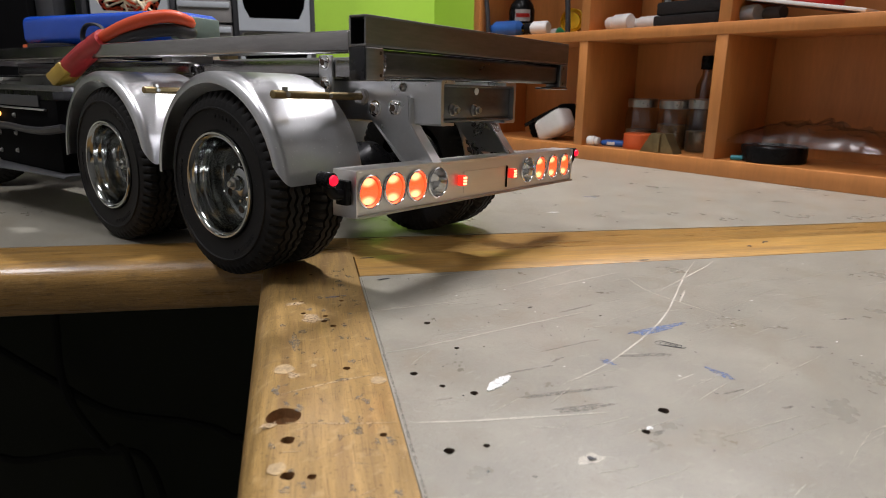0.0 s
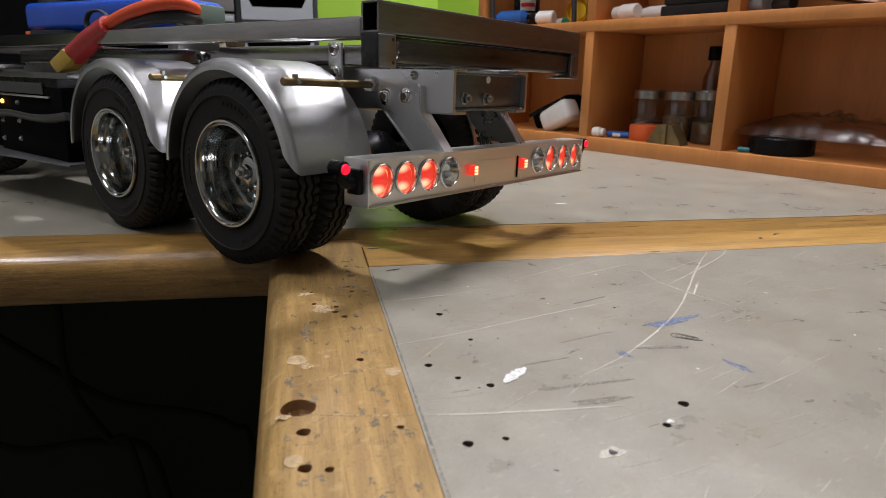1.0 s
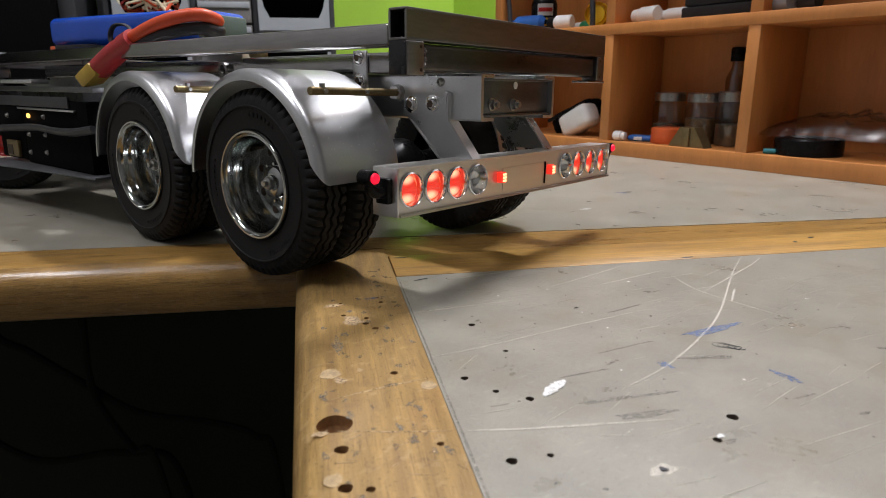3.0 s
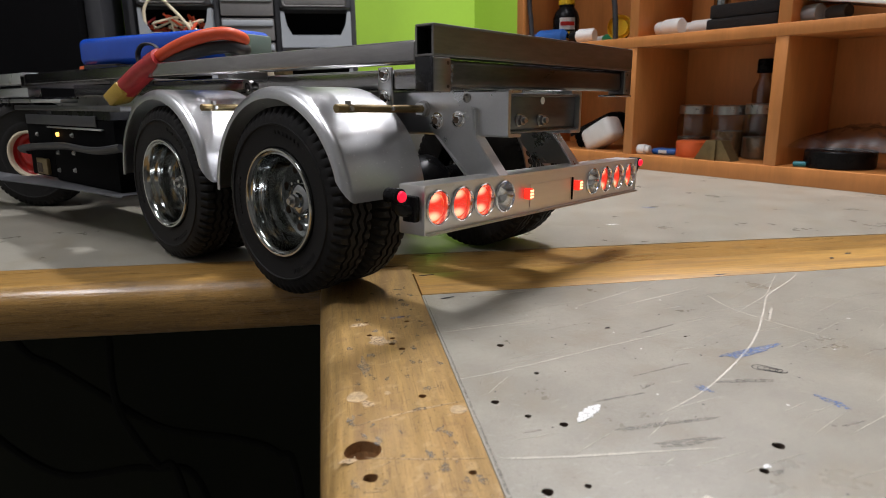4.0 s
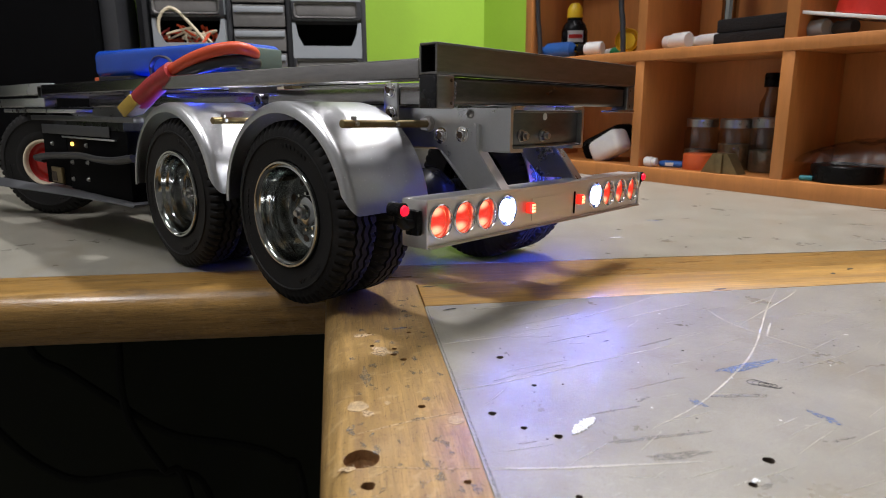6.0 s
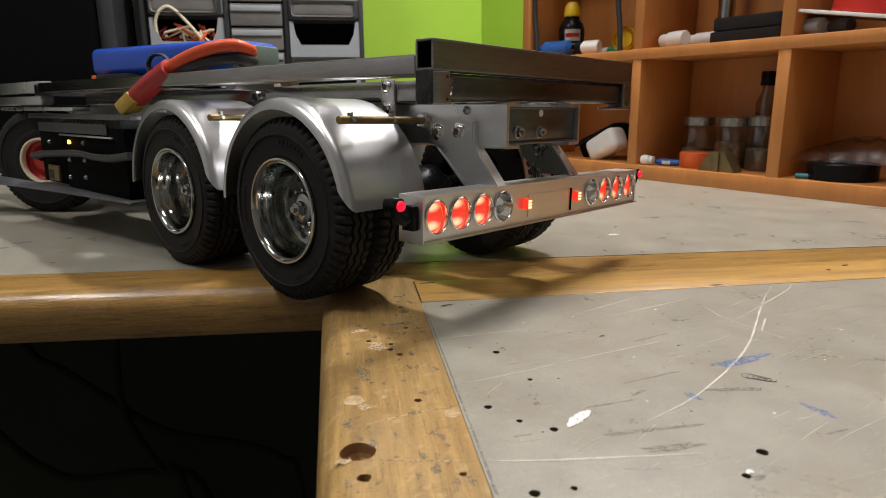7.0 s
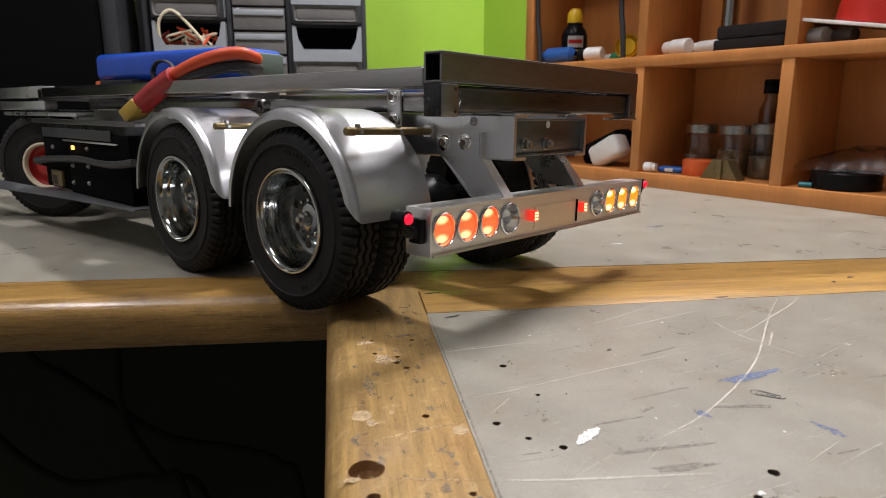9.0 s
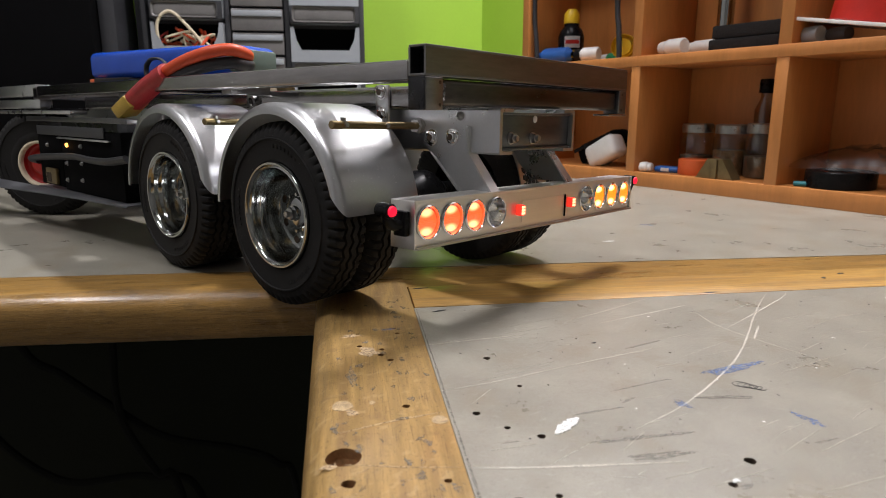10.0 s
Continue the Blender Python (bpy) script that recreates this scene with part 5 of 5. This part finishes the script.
def bin_front(x0, x1, lip):
    """An open-fronted bin: label plate, pale band, and a wide opening with raised cheeks."""
    z0, z1 = lip - 0.046, lip + 0.036
    b = part("open_bin", bmesh.new(), GREY_BIN, tower, "open grey plastic bin")
    bm = bmesh.new()
    w = 0.009
    zb = lip - 0.019
    outl = [(x0, zb), (x1, zb), (x1, z1), (x1 - w * 0.6, z1), (x1 - w, lip + 0.016), (x1 - w * 1.9, lip), (x0 + w * 1.9, lip), (x0 + w, lip + 0.016), (x0 + w * 0.6, z1), (x0, z1)]
    prism(bm, outl, TY - 0.018, TY - 0.014, Matrix(((1, 0, 0, 0), (0, 0, 1, 0), (0, 1, 0, 0), (0, 0, 0, 1))))
    box(bm, x0, x0 + 0.002, TY - 0.014, TY + 0.011, z0, z1)
    box(bm, x1 - 0.002, x1, TY - 0.014, TY + 0.011, z0, z1)
    box(bm, x0, x1, TY - 0.014, TY + 0.011, z0, z0 + 0.002)
    bm.to_mesh(b.data)
    bm.free()
    part("lower_front", cube(x0, x1, TY - 0.0175, TY - 0.0142, z0, zb - 0.0002), GREY_DARK, b)
    part("label_plate", cube(x0 + 0.004, x1 - 0.006, TY - 0.0205, TY - 0.0182, z0 + 0.001, lip - 0.021, 0.006, 3), GREY_FRONT, b)
    part("back", cube(x0 + 0.002, x1 - 0.002, TY + 0.0095, TY + 0.0108, z0 + 0.003, z1), BLACK_MATT, b)


for k in range(4):
    bin_front(-0.332, -0.222, 0.1885 + 0.088 * (k - 1))
    bin_front(-0.117, -0.006, 0.1840 + 0.088 * (k - 1))
for k in range(7):
    z = 0.064 + 0.0375 * k
    d = part("drawer", cube(-0.2105, -0.1285, TY - 0.008, TY + 0.0115, z, z + 0.034, 0.002), GREY_FRONT, tower, "smoky plastic drawer front")
    part("pull", cube(-0.209, -0.130, TY - 0.0115, TY - 0.0081, z + 0.022, z + 0.031, 0.0015), GREY_BIN, d)
for k in range(16):
    c = random.choice((ORANGE_WIRE, ORANGE_WIRE, RED_BOOT, CREAM, GREEN_LABEL))
    x, y, z = random.uniform(-0.312, -0.242), TY - 0.004 + random.uniform(-0.006, 0.006), 0.184 + random.uniform(0, 0.018)
    pts = [(x + random.uniform(-0.024, 0.024), y + random.uniform(-0.005, 0.005), z + random.uniform(-0.012, 0.016)) for _ in range(5)]
    ob = tagged(part("wire_offcut", cable(bmesh.new(), pts, 0.0016, 6), c), "loose wire offcut in an open grey bin", "wire", "wire offcuts in the bin")
ob = tagged(part("wire_offcut", cable(bmesh.new(), [(-0.322, TY - 0.010, 0.180), (-0.321, TY - 0.020, 0.222), (-0.300, TY - 0.022, 0.240), (-0.272, TY - 0.018, 0.214), (-0.250, TY - 0.006, 0.182)], 0.0024, 8), CREAM), "stiff cream wire looping out of the bin", "wire")
panel = thing("black_cabinet", "large matt black cabinet beside the drawer tower", "cabinet")
part("body", cube(-1.30, -0.402, 0.78, 0.92, 0.0, 0.60, 0.004), BLACK_MATT, panel)
part("edge_post", cube(-0.400, -0.376, 0.80, 0.90, 0.0, 0.60, 0.002), GREY_DARK, panel)

# ---- marks on the bench ----
def mark(name, bm, material, label, m=None):
    return tagged(part(name, bm, material, None, "", smooth=False), label, "mark", kind="stuff")


Z0, Z1 = 0.00002, 0.00010
bm = bmesh.new()
for pts, w in (([(0.0001, -0.0899), (0.0199, -0.0852), (0.0545, -0.0741), (0.094, -0.0623)], 0.0005), ([(-0.0009, -0.0484), (0.0207, -0.0451), (0.0427, -0.0422)], 0.0005),
               ([(0.1789, -0.0008), (0.1546, -0.028), (0.1193, -0.0714), (0.0957, -0.0939), (0.0731, -0.1116), (0.0523, -0.1234)], 0.0007),
               ([(0.1900, -0.0010), (0.1758, -0.0138), (0.1248, -0.0498)], 0.0006), ([(0.1262, -0.0232), (0.1272, -0.0481), (0.1442, -0.0878)], 0.0004),
               ([(0.0024, -0.1363), (0.0214, -0.1388), (0.0592, -0.1416)], 0.0008), ([(0.077, -0.0338), (0.1279, -0.0148)], 0.0005), ([(0.0641, -0.0287), (0.088, -0.0167), (0.1165, -0.001)], 0.0004),
               ([(0.1439, -0.0458), (0.1317, -0.061)], 0.0010), ([(0.0206, -0.0094), (0.0402, -0.0051), (0.0600, -0.001)], 0.0003)):
    ribbon(bm, pts, w, Z0, Z1)
for _ in range(150):
    x, y, a, ln = random.uniform(0.004, 0.5), random.uniform(-0.25, -0.005), random.uniform(-0.5, 0.9), random.uniform(0.0015, 0.014)
    ribbon(bm, [(x, y), (x + ln * math.cos(a), min(y + ln * math.sin(a), -0.001))], random.uniform(0.00012, 0.00025), Z0, Z1, 4)
blob(bm, 0.0440, -0.1620, 0.0032, 0.0022, 10, Z0, Z1, 26, 0.3)
for _ in range(70):
    x, y, a, ln = random.uniform(0.004, 0.26), random.uniform(-0.19, -0.005), random.uniform(0.1, 0.6), random.uniform(0.012, 0.045)
    ribbon(bm, [(x, y), (x + ln * 0.5 * math.cos(a), min(y + ln * 0.52 * math.sin(a), -0.001)), (x + ln * math.cos(a), min(y + ln * math.sin(a), -0.001))], random.uniform(0.0001, 0.0002), Z0, Z1, 5)
mark("scratches", bm, PALE, "pale scratches in the linoleum")
bm = bmesh.new()
for pts, w in (([(-0.031, -0.1299), (-0.0136, -0.1337), (-0.001, -0.1355)], 0.0005), ([(-0.033, -0.1133), (-0.0171, -0.1081), (-0.0004, -0.1043)], 0.0006)):
    ribbon(bm, pts, w, Z0, Z1)
for x, y, rx, ry, a in ((-0.0225, -0.0520, 0.0036, 0.0045, 40), (-0.0290, -0.0335, 0.0040, 0.0016, 0), (-0.0290, -0.1010, 0.0016, 0.0022, 0), (-0.0350, -0.1305, 0.0022, 0.0012, 20)):
    blob(bm, x, y, rx, ry, a, Z0, Z1, 26, 0.35)
for _ in range(34):
    x, y, a, ln = random.uniform(-0.035, -0.001), random.uniform(-0.19, 0.02), random.uniform(-0.8, 0.8), random.uniform(0.001, 0.006)
    ribbon(bm, [(x, y), (min(x + ln * math.cos(a), -0.0006), y + ln * math.sin(a))], random.uniform(0.00015, 0.00035), Z0, Z1, 4)
mark("bare_patches", bm, RAW, "splintered bare patches in the beech edging")
bm = bmesh.new()
for x, y, r in ((-0.0319, -0.0960, 0.0031), (-0.0029, -0.1094, 0.0024), (-0.0225, -0.0950, 0.0010), (-0.0322, -0.1512, 0.0022)):
    blob(bm, x, y, r, r * 1.15, 0, Z0, Z1, 30, 0.10)
mark("wood_plugs", bm, PLUG, "round pale filler plugs in the bench edging")
bm = bmesh.new()
for x, y, rx, ry, a in ((-0.0288, -0.0760, 0.0016, 0.0060, 10), (-0.0290, -0.0690, 0.0010, 0.0030, 0)):
    blob(bm, x, y, rx, ry, a, Z0, Z1, 26, 0.4)
for _ in range(16):
    blob(bm, random.uniform(-0.032, -0.003), random.uniform(-0.19, 0.0), random.uniform(0.0006, 0.0020), random.uniform(0.0003, 0.0009), random.uniform(0, 180), Z0, Z1, 14, 0.4)
for x, y, rx, ry, a in ((0.052, -0.1280, 0.014, 0.0010, 2), (0.053, -0.1378, 0.010, 0.0014, 3), (0.085, -0.060, 0.010, 0.0005, 20), (0.046, -0.111, 0.008, 0.0006, 10)):
    blob(bm, x, y, rx, ry, a, Z0, Z1, 34, 0.3)
for _ in range(60):
    blob(bm, random.uniform(-0.034, -0.003), random.uniform(-0.20, 0.02), random.uniform(0.0004, 0.0014), random.uniform(0.0006, 0.0022), random.uniform(-30, 30), Z0, Z1, 12, 0.5)
for _ in range(12):
    blob(bm, random.uniform(0.01, 0.24), random.uniform(-0.18, -0.01), random.uniform(0.002, 0.006), random.uniform(0.0003, 0.0009), random.uniform(-10, 35), Z0, Z1, 18, 0.4)
blob(bm, 0.0900, -0.1080, 0.0100, 0.0011, -8, Z0, Z1, 26, 0.3)
ribbon(bm, [(0.055, -0.0985), (0.075, -0.0930), (0.0800, -0.0925)], 0.0006, Z0, Z1, 6)
ribbon(bm, [(0.0012 + random.uniform(-0.0001, 0.0001), -0.30 + 0.0149 * k) for k in range(21)], 0.0007, Z0, Z1, 8, 0.35)
mark("rub_marks", bm, SOOT, "grey rub marks on the bench top")
bm = bmesh.new()
blob(bm, 0.1055, -0.0870, 0.0115, 0.0026, 14, Z0, Z1 + 0.00003, 40, 0.3)
blob(bm, 0.0738, -0.1102, 0.0032, 0.0016, -60, Z0, Z1 + 0.00003, 26, 0.3)
ribbon(bm, [(0.1038, -0.1200), (0.1062, -0.1255), (0.1078, -0.1302)], 0.0028, Z0, Z1 + 0.00003, 8, 0.4)
blob(bm, 0.2045, 0.1857, 0.0045, 0.0016, -30, Z0, Z1, 20, 0.3)
blob(bm, -0.0125, -0.0275, 0.0040, 0.0008, 10, Z0, Z1, 20, 0.3)
mark("blue_smears", bm, PAINT_BLUE, "blue chalky smears on the linoleum")
bm = bmesh.new()
ribbon(bm, [(0.0286, -0.1228), (0.0335, -0.1182), (0.0382, -0.1145)], 0.0035, Z0, Z1 + 0.0002, 10, 0.35)
blob(bm, 0.0660, -0.1515, 0.0012, 0.0008, 38, Z0, Z1 + 0.0001, 14, 0.4)
blob(bm, 0.150, 0.130, 0.0045, 0.0012, 5, Z0, Z1 + 0.0001, 20, 0.3)
for _ in range(14):
    blob(bm, random.uniform(0.01, 0.25), random.uniform(-0.2, -0.01), random.uniform(0.0003, 0.0008), 0.0004, random.uniform(0, 180), Z0, Z1, 9, 0.4)
mark("white_paint", bm, PAINT_WHITE, "white paint smear on the linoleum")
bm = bmesh.new()
pts = []
for k in range(60):
    a = k * 0.55
    r = 0.0026 - 0.00002 * k
    pts.append((0.1000 + 0.00010 * k + r * math.cos(a), -0.0990 - 0.00009 * k + 0.75 * r * math.sin(a)))
for k in range(0, 57, 3):
    ribbon(bm, pts[k:k + 4], 0.00022, Z0, Z1 + 0.000002 * k, 4, 0.05)
for x, y, rx, ry, a in ((0.2421, 0.0259, 0.0022, 0.0010, 20), (0.2262, 0.0189, 0.0020, 0.0009, 30), (0.0440, -0.1622, 0.0009, 0.0008, 0), (0.066, -0.0560, 0.0010, 0.0004, 10), (0.0110, -0.0070, 0.0028, 0.0005, 20), (0.0065, 0.0310, 0.0035, 0.0006, 8), (0.150, 0.0020, 0.003, 0.0008, 10)):
    blob(bm, x, y, rx, ry, a, Z0 + 0.0003, Z1 + 0.00035, 16, 0.4)
for _ in range(300):
    blob(bm, random.uniform(0.004, 0.5), random.uniform(-0.25, -0.002), random.uniform(0.0002, 0.0006), random.uniform(0.0001, 0.0003), random.uniform(0, 180), Z0, Z1, 8, 0.4)
mark("ink_marks", bm, INK, "black pen scribble and specks on the bench")


# ---- what moves: the lamp inserts and the added blue glows ----
def motions():
    for ob, throw, spans in MOVERS:
        rows, on0 = [], any(a <= 0 < b for a, b in spans)
        at = ob.location.copy()
        state = lambda on: Matrix.Translation(at + Vector(throw) if on else at)
        rows.append((0.0, state(on0)))
        for a, b in spans:
            if a > 0:
                rows += [(a, state(False)), (a + 0.034, state(True))]
            if b < 10:
                rows += [(b, state(True)), (b + 0.034, state(False))]
        rows.append((10.0, rows[-1][1]))
        walk(ob, rows)


motions()
